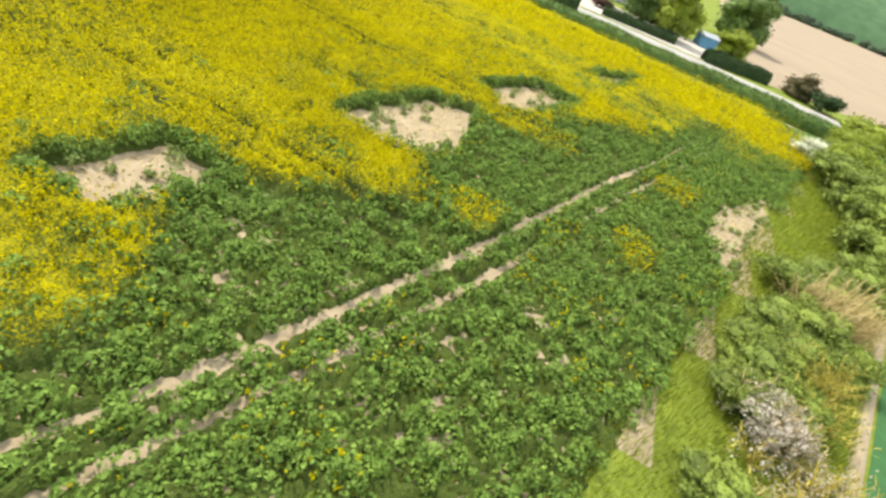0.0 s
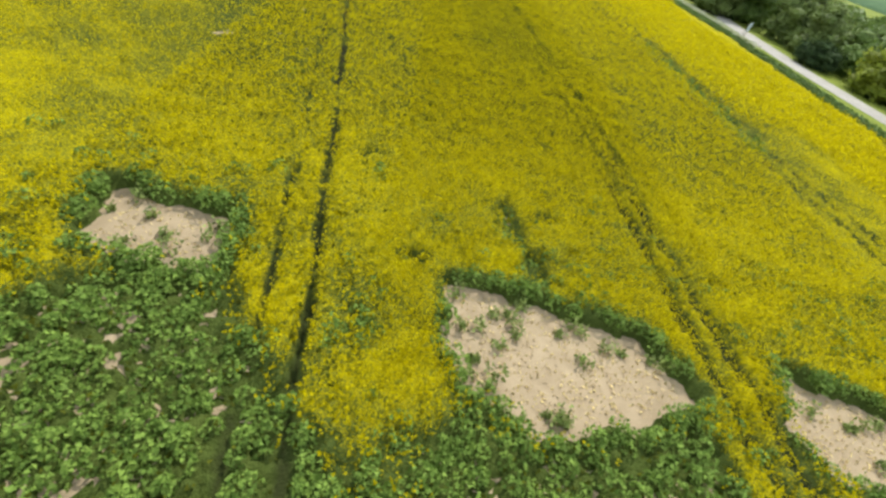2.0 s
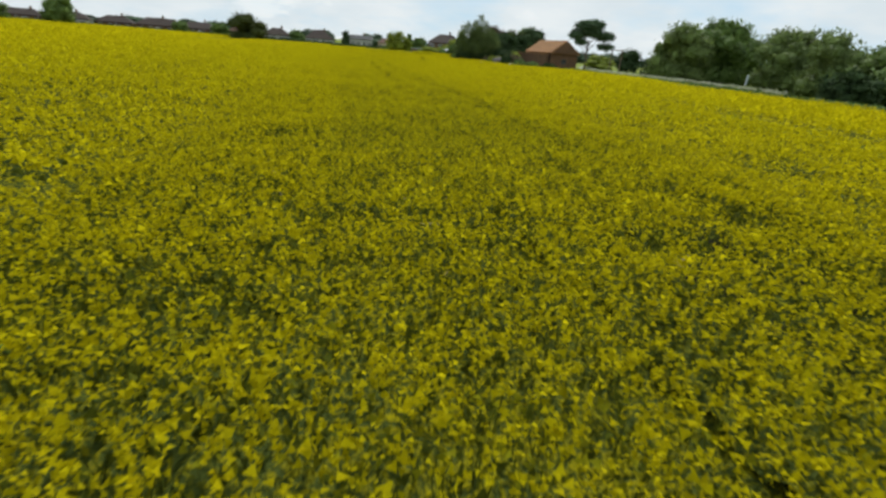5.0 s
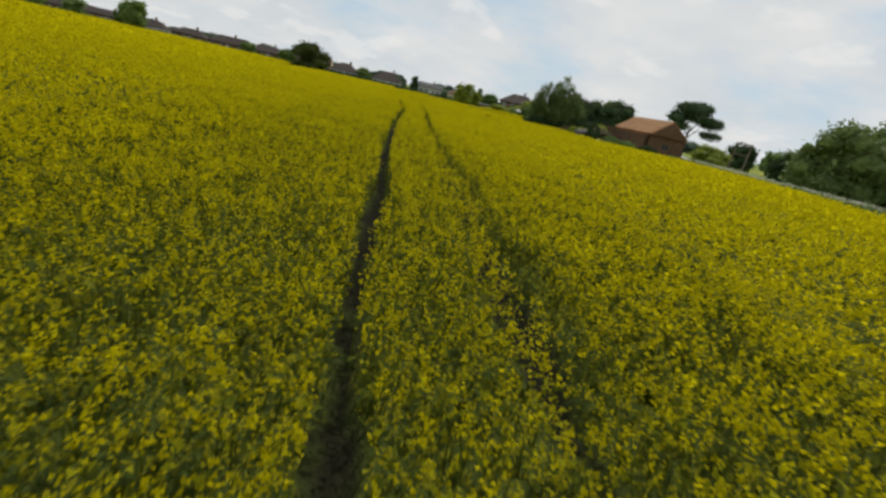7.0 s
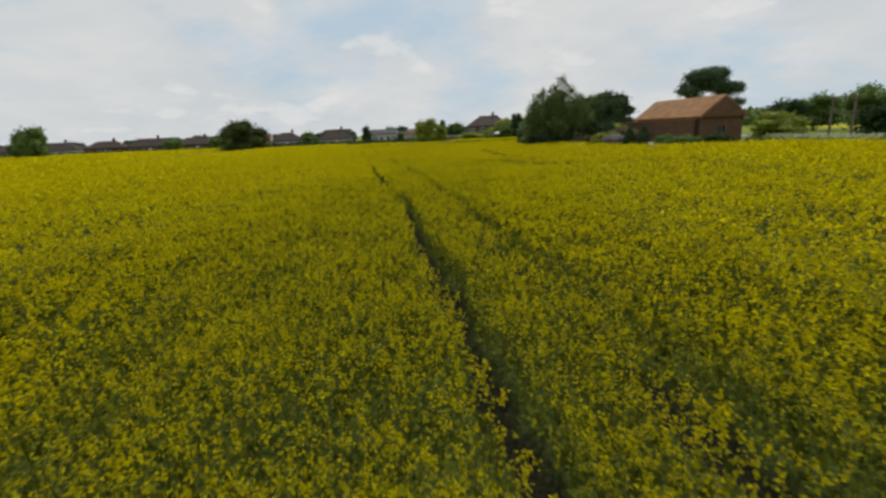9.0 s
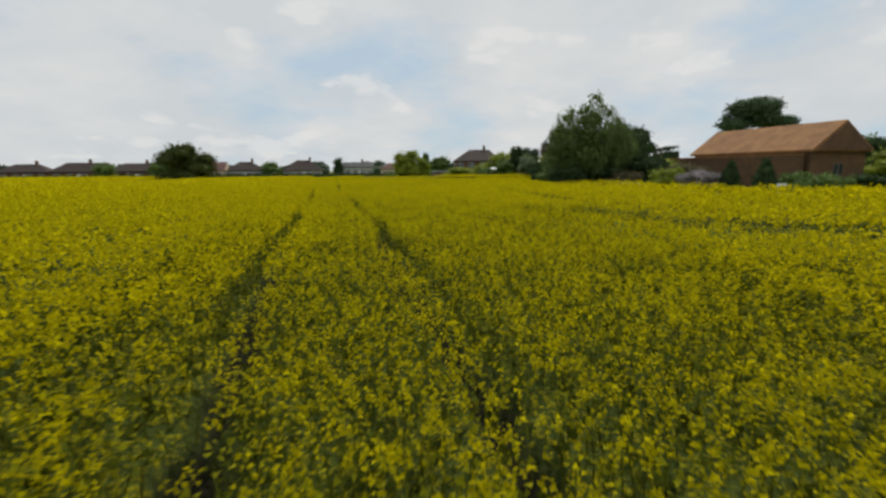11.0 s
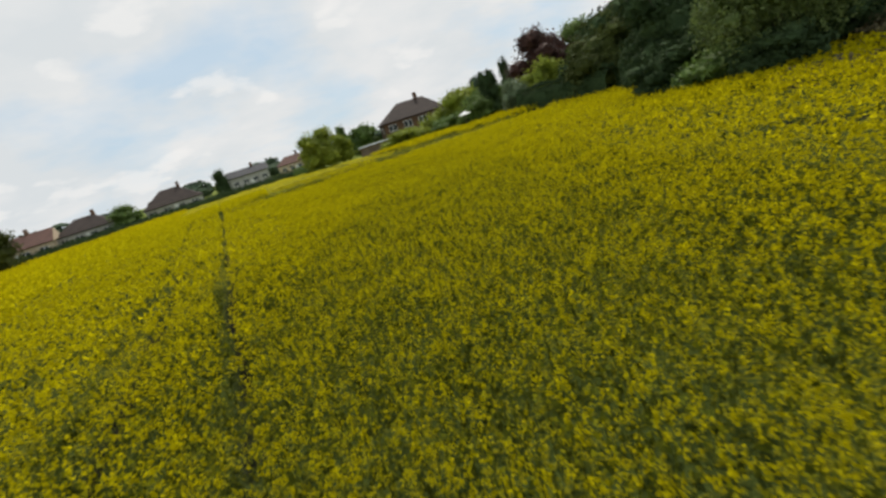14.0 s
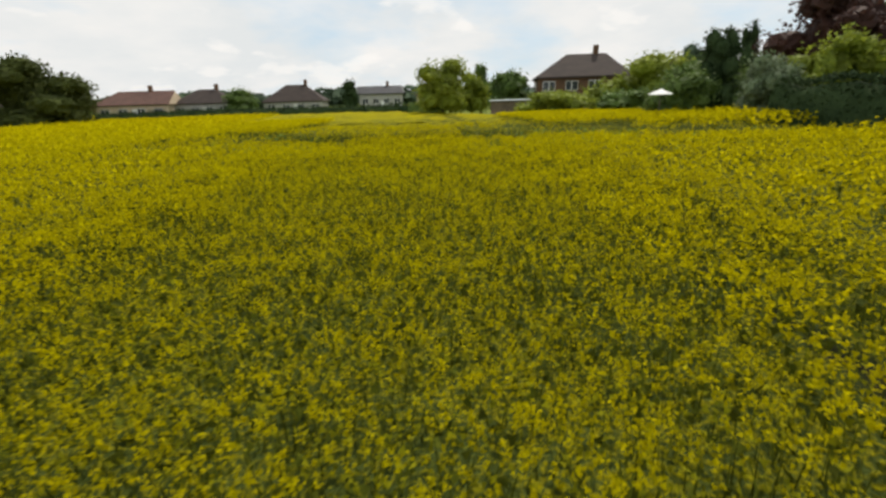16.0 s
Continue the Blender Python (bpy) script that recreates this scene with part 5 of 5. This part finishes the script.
twig_bush(-5.0, -32.0, 2.9, 3.0, 520, "dry", "bush of dry straw-coloured bare branches", 71, (0.6, -0.5), "dry", 300)
twig_bush(-11.2, -30.2, 2.0, 2.6, 380, "yellow_twig", "bush of thin yellow bare twigs", 72)
twig_bush(-15.9, -29.6, 1.6, 2.2, 260, "yellow_twig", "low tangle of yellow bare twigs", 73, (0, 0), "blossom_pink", 500)
twig_bush(-17.6, -28.4, 1.0, 1.5, 200, "dry", "low tangle of dry pale twigs", 74)
twig_bush(-13.9, -28.7, 1.8, 1.8, 300, "dry", "pale twiggy bush among the blossom", 75, (0, 0), "blossom_pink", 900)
poly_sheet("young_crop", [(-200, 38), (-14.3, -31.9), (-2.8, -36.2), (4, -38.8), (0, -60), (-40, -220), (-200, -220)], -0.015, M["far_green"], "dark green young crop beyond the margin", "field")
strip("margin_path", [(-60, -14.2), (-14.3, -31.5), (-2.8, -35.8), (2, -37.6)], 0.55, -0.01, M["soil"], "narrow sandy strip beside the young crop", "path")


def margin_grass():
    n = 70000
    x = -32 + np.random.rand(n) * 74
    low = -23.8 - 0.316 * (x + 19.3)
    y = low + 0.7 - np.random.rand(n) ** 0.8 * 7.5
    keep = y > -31.3 - 0.372 * (x + 14.3)
    x, y = x[keep], y[keep]
    z0 = np.zeros(len(x)) - 0.02
    v, q = blades(x, y, z0, 0.12 + 0.35 * np.random.rand(len(x)), 0.035)
    tagged(new("margin_grass", mesh_np("margin_grass", v, q, M["blade"])), "long bright green grass along the field margin", "grass", kind="stuff")


margin_grass()

# ---------------------------------------------------------------- barn and gardens at the far right
house(pose(44.8, 110.3, 0, 0, 0, 90), 13.4, 6.2, 3.7, 6.3, "brick", "tile", "long brick barn with an orange tiled roof", storeys=1, chimney=False, wins=2, trim="wood")


def garden_wall(x, y0, y1, h, label):
    t = thing("garden_wall", pose(x, (y0 + y1) / 2, 0), label, "wall")
    part("brickwork", box_bm((0.34, y1 - y0, h), (0, 0, h / 2)), M["brick"], t)
    part("coping", box_bm((0.46, y1 - y0 + 0.1, 0.12), (0, 0, h + 0.06), 0.02), M["tile"], t)


garden_wall(41.0, 103.8, 121.5, 3.3, "old red brick garden wall beside the barn")
tree("pine_tree", 65.8, 131.9, 12.6, 4.5, "pine", "tall dark pine with a tiered flat crown", leaves=7500, size=0.3, seed=21, core=0.85,
     shape=[(-1.5, 0, 11.0, 3.4, 3.0, 1.5), (1.0, 0.5, 11.5, 2.8, 2.8, 1.2), (4.4, 0, 9.0, 2.8, 2.2, 1.2), (-3.8, 0.6, 8.8, 2.2, 2.0, 1.2), (0.5, -0.5, 9.6, 2.8, 2.4, 1.1), (5.4, 0, 6.4, 2.4, 2.0, 0.7), (-2.6, 0, 7.2, 1.6, 1.4, 0.7)])


def birch_lobes(seed):
    """Leafy limbs of a weeping birch: small hanging lobes under two peaks, with gaps between."""
    rng = random.Random(seed)
    out = [(1.2, 0, 3.0, 2.6, 2.0, 1.8), (1.4, 0, 5.4, 2.0, 1.8, 2.2), (1.9, 0, 7.8, 1.5, 1.4, 1.8)]
    for px, top, reach in ((2.0, 10.9, 2.6), (-1.3, 9.2, 2.2), (4.6, 8.4, 2.1), (-2.6, 7.2, 1.5), (5.7, 6.6, 1.5), (0.6, 9.6, 1.8)):
        for i in range(15):
            u = i / 14
            w = reach * (0.14 + 0.75 * u ** 0.5)
            ang = i * 2.4 + px
            r = rng.uniform(0.65, 1.05) * (0.8 + 0.45 * u)
            out.append((px + math.cos(ang) * w, math.sin(ang) * w * 0.9, top - 0.7 - u * (top - 3.2) * 0.85, r, r, r * rng.uniform(0.9, 1.4)))
    for i in range(54):
        ang, top = i * 2.4, rng.uniform(4.6, 9.2)
        w = (1.5 + 2.6 * (1 - (top - 4.6) / 6.5)) * rng.uniform(0.9, 1.12)
        long = rng.uniform(0.7, 1.3)
        out.append((1.6 + math.cos(ang) * w * 1.15, math.sin(ang) * w * 0.9, top - long, 0.26, 0.26, long))
    return out


tree("birch_tree", 28.6, 119.5, 9.0, 2.6, "birch", "tall weeping birch with drooping green leaves", leaves=21000, size=0.15, seed=22, droop=1.1, shape=birch_lobes(22), core=0.34)
def plant(rows):
    """Trees and bushes by place, height, reach and leaf."""
    for bx, by, bh, br, mat, nm, lab, lv, sz, sd in rows:
        tree(nm, bx, by, bh, br, mat, lab, leaves=lv, size=sz, seed=sd, low=0.0 if nm == "bush" else min(1.2, bh * 0.12), category=nm.replace("_", " "))


plant((
    (26.6, 118.4, 2.5, 1.9, "dark", "bush", "low dark shrub under the birch", 1800, 0.15, 193),
    (29.0, 120.6, 3.2, 2.2, "dark", "bush", "dense dark shrub under the birch", 2000, 0.16, 194),
    (32.0, 118.6, 2.8, 1.9, "dark", "bush", "rounded dark shrub under the birch", 1800, 0.15, 195),
    (30.6, 123.6, 4.6, 2.6, "dark", "bush", "dense dark evergreen bush behind the birch", 2600, 0.2, 185),
    (27.4, 124.5, 3.6, 2.4, "dark", "bush", "low dark evergreen bush behind the birch", 2400, 0.2, 186),
    (34.2, 121.0, 4.4, 2.3, "dark", "bush", "rounded dark evergreen bush near the birch", 2400, 0.2, 187),
    (38.5, 140, 7.2, 3.6, "oak", "tree", "olive-green leafy tree behind the dark hedge", 2600, 0.28, 188),
    (43.5, 146, 8.2, 3.8, "dark", "tree", "dark leafy tree behind the long hedge", 2600, 0.3, 189),
    (36.4, 124, 7.2, 2.6, "dark", "tree", "dense dark green garden tree behind the birch", 3500, 0.24, 131),
    (33.5, 129, 7.8, 3.2, "dark", "tree", "dense dark tree behind the birch", 3500, 0.26, 132),
    (51, 150, 9.5, 4.6, "oak", "tree", "dense leafy garden tree near the copper one", 3500, 0.32, 133),
    (58, 153, 10.6, 5.2, "dark", "tree", "tall dark garden tree", 3500, 0.34, 134),
    (43.5, 155, 6.4, 3.0, "lime", "tree", "yellow-green garden tree below the copper one", 3000, 0.26, 135),
))
plant((
    (48.0, 160, 10.4, 4.6, "purple", "copper_beech", "copper-leaved tree among green ones", 5000, 0.28, 136),
    (62, 166, 11, 5, "tree", "tree", "tall leafy tree behind the gardens", 3000, 0.36, 137),
    (50, 142, 8.5, 4.2, "dark", "tree", "dark leafy tree behind the hedge", 3000, 0.32, 138),
    (42, 134, 8.0, 3.8, "dark", "tree", "dark leafy tree behind the clipped hedge", 3000, 0.3, 139),
    (38.2, 168, 6.6, 3.2, "lime", "tree", "bright yellow-green garden tree", 3500, 0.26, 140),
    (41.0, 164, 6.0, 2.6, "tree", "tree", "green garden tree beside lighter ones", 2500, 0.26, 141),
    (34.6, 170, 4.6, 2.6, "lime", "bush", "large light green garden bush", 2200, 0.24, 142),
    (19.2, 184.5, 7.3, 3.2, "lime", "tree", "bright yellow-green tree at the field edge", 4500, 0.26, 143),
    (23.6, 188, 5.8, 2.2, "lime", "tree", "slender yellow-green tree at the field edge", 2200, 0.24, 144),
    (25.2, 190, 7.0, 0.9, "hedge", "conifer", "slender brownish columnar tree", 1200, 0.2, 145),
    (29.5, 192, 5.8, 3.2, "hedge", "tree", "green garden tree beside the brick house", 2500, 0.28, 146),
    (48.5, 178, 8.0, 2.6, "haze_tree", "tree", "thin feathery tree behind the brick house", 1200, 0.2, 147),
    (44.6, 178, 6.8, 2.6, "lime", "tree", "light green tree beside the brick house", 2200, 0.26, 148),
))
plant((
    (49.4, 171.5, 9.8, 1.1, "dark", "conifer", "narrow dark conifer spire above the gardens", 2000, 0.2, 149),
    (36.6, 157.6, 7.0, 1.5, "dark", "conifer", "dark rounded upright conifer", 2200, 0.2, 150),
    (36.6, 152.4, 4.9, 1.7, "varieg", "bush", "tall pale variegated garden bush", 3000, 0.16, 151),
    (33.6, 157, 4.4, 2.2, "tree", "bush", "tall grey-green garden bush", 2500, 0.2, 152),
    (28.8, 169.5, 2.8, 3.6, "lime", "bush", "low spreading yellow-green bush", 2600, 0.2, 153),
    (34.5, 165, 3.2, 3.2, "hedge", "bush", "rounded green garden bush", 2400, 0.2, 154),
    (-30.4, 188, 8.7, 6.1, "oak", "bush", "large round dark green bush at the field edge", 6500, 0.30, 155),
    (26.4, 121, 2.6, 2.0, "hedge", "bush", "brownish green shrub below the birch", 1600, 0.16, 156),
    (31.5, 115.5, 2.2, 1.9, "drybush", "bush", "brownish shrub below the birch", 1600, 0.16, 157),
    (35.6, 117, 4.2, 2.2, "dark", "bush", "dark rounded evergreen bush", 2400, 0.18, 158),
    (39.2, 118.5, 4.0, 2.2, "lime", "bush", "yellow-green rounded garden bush", 2200, 0.18, 159),
    (33.5, 111, 2.3, 1.8, "lime", "bush", "yellow-green shrub before the garden wall", 1800, 0.15, 160),
    (37.0, 112.5, 2.9, 2.2, "drybush", "bush", "brown-green shrub before the garden wall", 1800, 0.16, 161),
))
plant((
    (29.2, 106.1, 2.1, 1.15, "lime", "bush", "clipped round bright green bush", 2600, 0.10, 162),
    (30.2, 104.0, 2.3, 1.3, "grey", "bush", "upright grey-lilac blossoming shrub", 2600, 0.11, 163),
    (30.0, 101.9, 1.9, 1.4, "grey", "bush", "low spreading grey-lilac blossoming shrub", 2600, 0.11, 164),
    (31.8, 96.2, 2.0, 1.4, "hedge", "bush", "dark green shrub before the barn", 2000, 0.13, 165),
    (34.6, 96.4, 1.9, 1.3, "hedge", "bush", "small round green shrub before the barn", 1800, 0.13, 166),
    (38.2, 96.6, 1.8, 1.5, "dark", "bush", "dark green shrub beside the barn", 1800, 0.14, 167),
    (53.8, 104, 4.0, 3.3, "lime", "bush", "large round yellow-green bush behind the barn", 3000, 0.2, 168),
    (71.5, 120, 6.9, 3.0, "dark", "tree", "small dark tree beyond the barn", 2200, 0.28, 169),
    (-93.5, 207, 10.6, 5.0, "tree", "tree", "round leafy tree at the far field edge", 3500, 0.36, 170),
    (-113, 210, 6.0, 4.0, "tree", "tree", "rounded tree behind the far houses", 1800, 0.4, 171),
    (-125, 208, 5.6, 4.0, "tree", "tree", "rounded tree behind the far houses", 1800, 0.4, 172),
    (-16.2, 222, 5.2, 3.0, "tree", "tree", "round tree between two far houses", 2200, 0.32, 173),
    (-58, 216, 5.0, 3.0, "tree", "tree", "round tree between two far houses", 1500, 0.36, 174),
))
plant((
    (-44, 216, 5.6, 3.4, "tree", "tree", "round tree between two far houses", 1800, 0.36, 175),
    (3.9, 233.5, 6.8, 1.7, "dark", "conifer", "dark conifer beside the white house", 1800, 0.28, 176),
    (27.2, 238, 5.6, 1.6, "dark", "conifer", "dark conifer behind the far houses", 1200, 0.3, 177),
    (32, 216, 5.2, 3.0, "tree", "tree", "leafy tree behind the gardens", 1800, 0.34, 178),
    (44, 205, 6.4, 3.6, "tree", "tree", "leafy tree behind the gardens", 1800, 0.36, 179),
    (96, 125, 9, 5, "tree", "tree", "leafy tree on the rise beyond the barn", 1800, 0.45, 180),
    (106, 117, 9.5, 5, "dark", "tree", "leafy tree on the rise beyond the barn", 1800, 0.45, 181),
    (117, 110, 9, 5.4, "tree", "tree", "leafy tree on the rise beyond the barn", 1800, 0.45, 182),
    (100, 140, 8, 5, "tree", "tree", "leafy tree on the rise beyond the barn", 1600, 0.45, 183),
))


def topiary(x, y, h, r, seed):
    t = thing("topiary", pose(x, y, 0), "dark clipped topiary cone in the garden", "topiary", "clipped cones by the barn")
    bm = bmesh.new()
    bmesh.ops.create_cone(bm, segments=8, radius1=0.09, radius2=0.07, depth=0.5, cap_ends=True, matrix=Matrix.Translation((0, 0, 0.2)))
    part("trunk", bm, M["bark"], t)
    lobes = [(0, 0, h * (0.24 + 0.13 * i), r * w, r * w, h * 0.2) for i, w in enumerate((1.0, 0.98, 0.86, 0.68, 0.42))]
    put_mesh("crown", crown_mesh("crown", lobes, 2600, 0.09, M["dark"], seed, 0.0, 0.9), t)


topiary(29.8, 100.0, 2.95, 0.72, 191)
topiary(29.6, 97.0, 3.05, 0.75, 192)


def garden_chair(x, y, turn, label):
    t = thing("garden_chair", pose(x, y, 0, 0, 0, turn), label, "chair")
    part("seat", box_bm((0.5, 0.5, 0.05), (0, 0, 0.45), 0.015), M["white"], t)
    part("backrest", box_bm((0.5, 0.05, 0.75), (0, 0.24, 0.85), 0.015), M["white"], t)
    for lx in (-0.21, 0.21):
        for ly in (-0.21, 0.21):
            part("leg", box_bm((0.05, 0.05, 0.45), (lx, ly, 0.225), 0.008), M["white"], t)


garden_chair(29.4, 95.6, -60, "white garden chair beside the clipped cone")


def garden_table(x, y, turn):
    t = thing("garden_table", pose(x, y, 0, 0, 0, turn), "white garden table under the birch", "table")
    part("tabletop", box_bm((1.5, 0.8, 0.05), (0, 0, 0.73), 0.015), M["white"], t)
    for lx in (-0.66, 0.66):
        for ly in (-0.32, 0.32):
            part("leg", box_bm((0.06, 0.06, 0.72), (lx, ly, 0.36), 0.008), M["white"], t)


garden_table(30.6, 118.6, 25)
garden_wall_low = thing("low_wall", pose(27.8, 110, 0, 0, 0, 4), "pale low stone wall at the garden's edge", "wall")
part("stonework", box_bm((0.35, 5.5, 0.95), (0, 0, 0.47), 0.05), M["stone"], garden_wall_low)
hedge("hedge", [(36.3, 151), (36.8, 144), (36.0, 137)], 1.8, 3.0, "dark", "long dark clipped garden hedge", 420, 0.13, 81)
hedge("hedge", [(33.0, 128.4), (34.6, 133)], 3.4, 4.2, "dark", "tall square clipped dark hedge", 800, 0.13, 82)
hedge("hedge", [(39.2, 121.8), (43.4, 122.2)], 1.8, 4.6, "dark", "tall square clipped hedge by the wall", 500, 0.14, 83)
hedge("hedge", [(15.5, 193.5), (20, 190)], 1.2, 1.6, "hedge", "low green hedge below the bright tree", 160, 0.18, 84)
hedge("hedge", [(14, 199), (-30, 210.5), (-90, 227), (-190, 254)], 1.2, 1.35, "dark", "low dark hedge along the far field edge", 60, 0.22, 85)
hedge("hedge", [(22, 208), (-20, 217), (-90, 232), (-190, 262)], 2.0, 1.3, "dark", "dark garden hedge before the far houses", 50, 0.28, 87)
hedge("hedge", [(27, 108), (24, 114), (23.5, 117)], 1.0, 0.8, "drybush", "low dry plants at the garden's edge", 160, 0.14, 86)


def greenhouse(x, y, turn, w, d, h):
    t = thing("garden_shelter", pose(x, y, 0, 0, 0, turn), "long low grey timber shelter with a pale roof", "shelter")
    part("back_wall", box_bm((w, 0.12, h), (0, d / 2, h / 2)), M["wood"], t)
    n = 9
    for i in range(n):
        part("plank", box_bm((w / n - 0.04, 0.06, h - 0.1), (-w / 2 + w * (i + 0.5) / n, -d / 2, (h - 0.1) / 2), 0.01), M["wood"], t)
    part("roof", box_bm((w + 0.4, d + 0.5, 0.12), (0, 0, h + 0.06), 0.03), M["pale"], t)


greenhouse(29.4, 176.5, -12, 11, 2.4, 1.95)


def parasol(x, y):
    t = thing("parasol", pose(x, y, 0), "open white garden parasol", "parasol")
    bm = bmesh.new()
    bmesh.ops.create_cone(bm, segments=8, radius1=0.85, radius2=0.04, depth=0.35, cap_ends=False, matrix=Matrix.Translation((0, 0, 2.55)))
    bmesh.ops.solidify(bm, geom=bm.faces[:], thickness=0.02)
    part("canopy", bm, M["white"], t)
    bm = bmesh.new()
    bmesh.ops.create_cone(bm, segments=8, radius1=0.03, radius2=0.03, depth=2.6, cap_ends=True, matrix=Matrix.Translation((0, 0, 1.3)))
    part("pole", bm, M["wood"], t)


parasol(31.2, 155.5)
house(pose(37.6, 186.5, 0, 0, 0, -14), 11, 9, 4.4, 7.3, "brick", "brown_tile", "brick house with a hipped brown roof", hip=(0.85, 0.55))

# ---------------------------------------------------------------- row of houses past the far edge
FAR_ROW = "houses past the far field edge"
for hx, hy, w, d, eave, ridge, wall, roof, hip, turn, lab in (
        (-35.5, 224, 12.5, 8, 2.7, 5.2, "cream", "red_tile", (0.7, 0.0), 2, "cream house with a reddish roof and plain gable"),
        (-24.2, 228, 10.5, 8, 2.6, 5.3, "render", "brown_tile", (0.9, 0.9), 0, "pale house with a brown hipped roof"),
        (-7.3, 232, 12.0, 9, 2.4, 5.8, "render", "brown_tile", (0.9, 0.9), 0, "pale house with a tall brown hipped roof"),
        (10.6, 238, 9.6, 7, 3.5, 5.2, "render", "slate", (0.0, 0.0), 3, "white house with a dark slate roof"),
        (23.6, 243, 8.5, 8, 2.8, 4.9, "cream", "red_tile", (0.6, 0.6), -4, "cream house with a pinkish tiled roof"),
        (-54, 228, 13, 8, 2.6, 5.0, "brick", "brown_tile", (0.8, 0.8), 3, "brick house with a brown hipped roof"),
        (-70, 231, 13, 8, 2.6, 5.3, "brick", "brown_tile", (0.8, 0.0), 5, "brick house with a brown roof"),
        (-86, 236, 12, 8, 2.6, 5.0, "brick", "brown_tile", (0.8, 0.8), 6, "brick house with a brown hipped roof"),
        (-104, 241, 13, 8, 2.6, 5.2, "render", "brown_tile", (0.8, 0.8), 8, "pale house with a brown hipped roof"),
        (-122, 246, 13, 8, 2.6, 5.0, "brick", "brown_tile", (0.0, 0.8), 8, "brick house with a brown roof"),
        (-140, 251, 13, 8, 2.6, 5.4, "brick", "brown_tile", (0.8, 0.8), 10, "brick house with a brown hipped roof")):
    house(pose(hx, hy, 0, 0, 0, turn), w, d, eave, ridge, wall, roof, lab, hip=hip, storeys=1, wins=4, group=FAR_ROW)
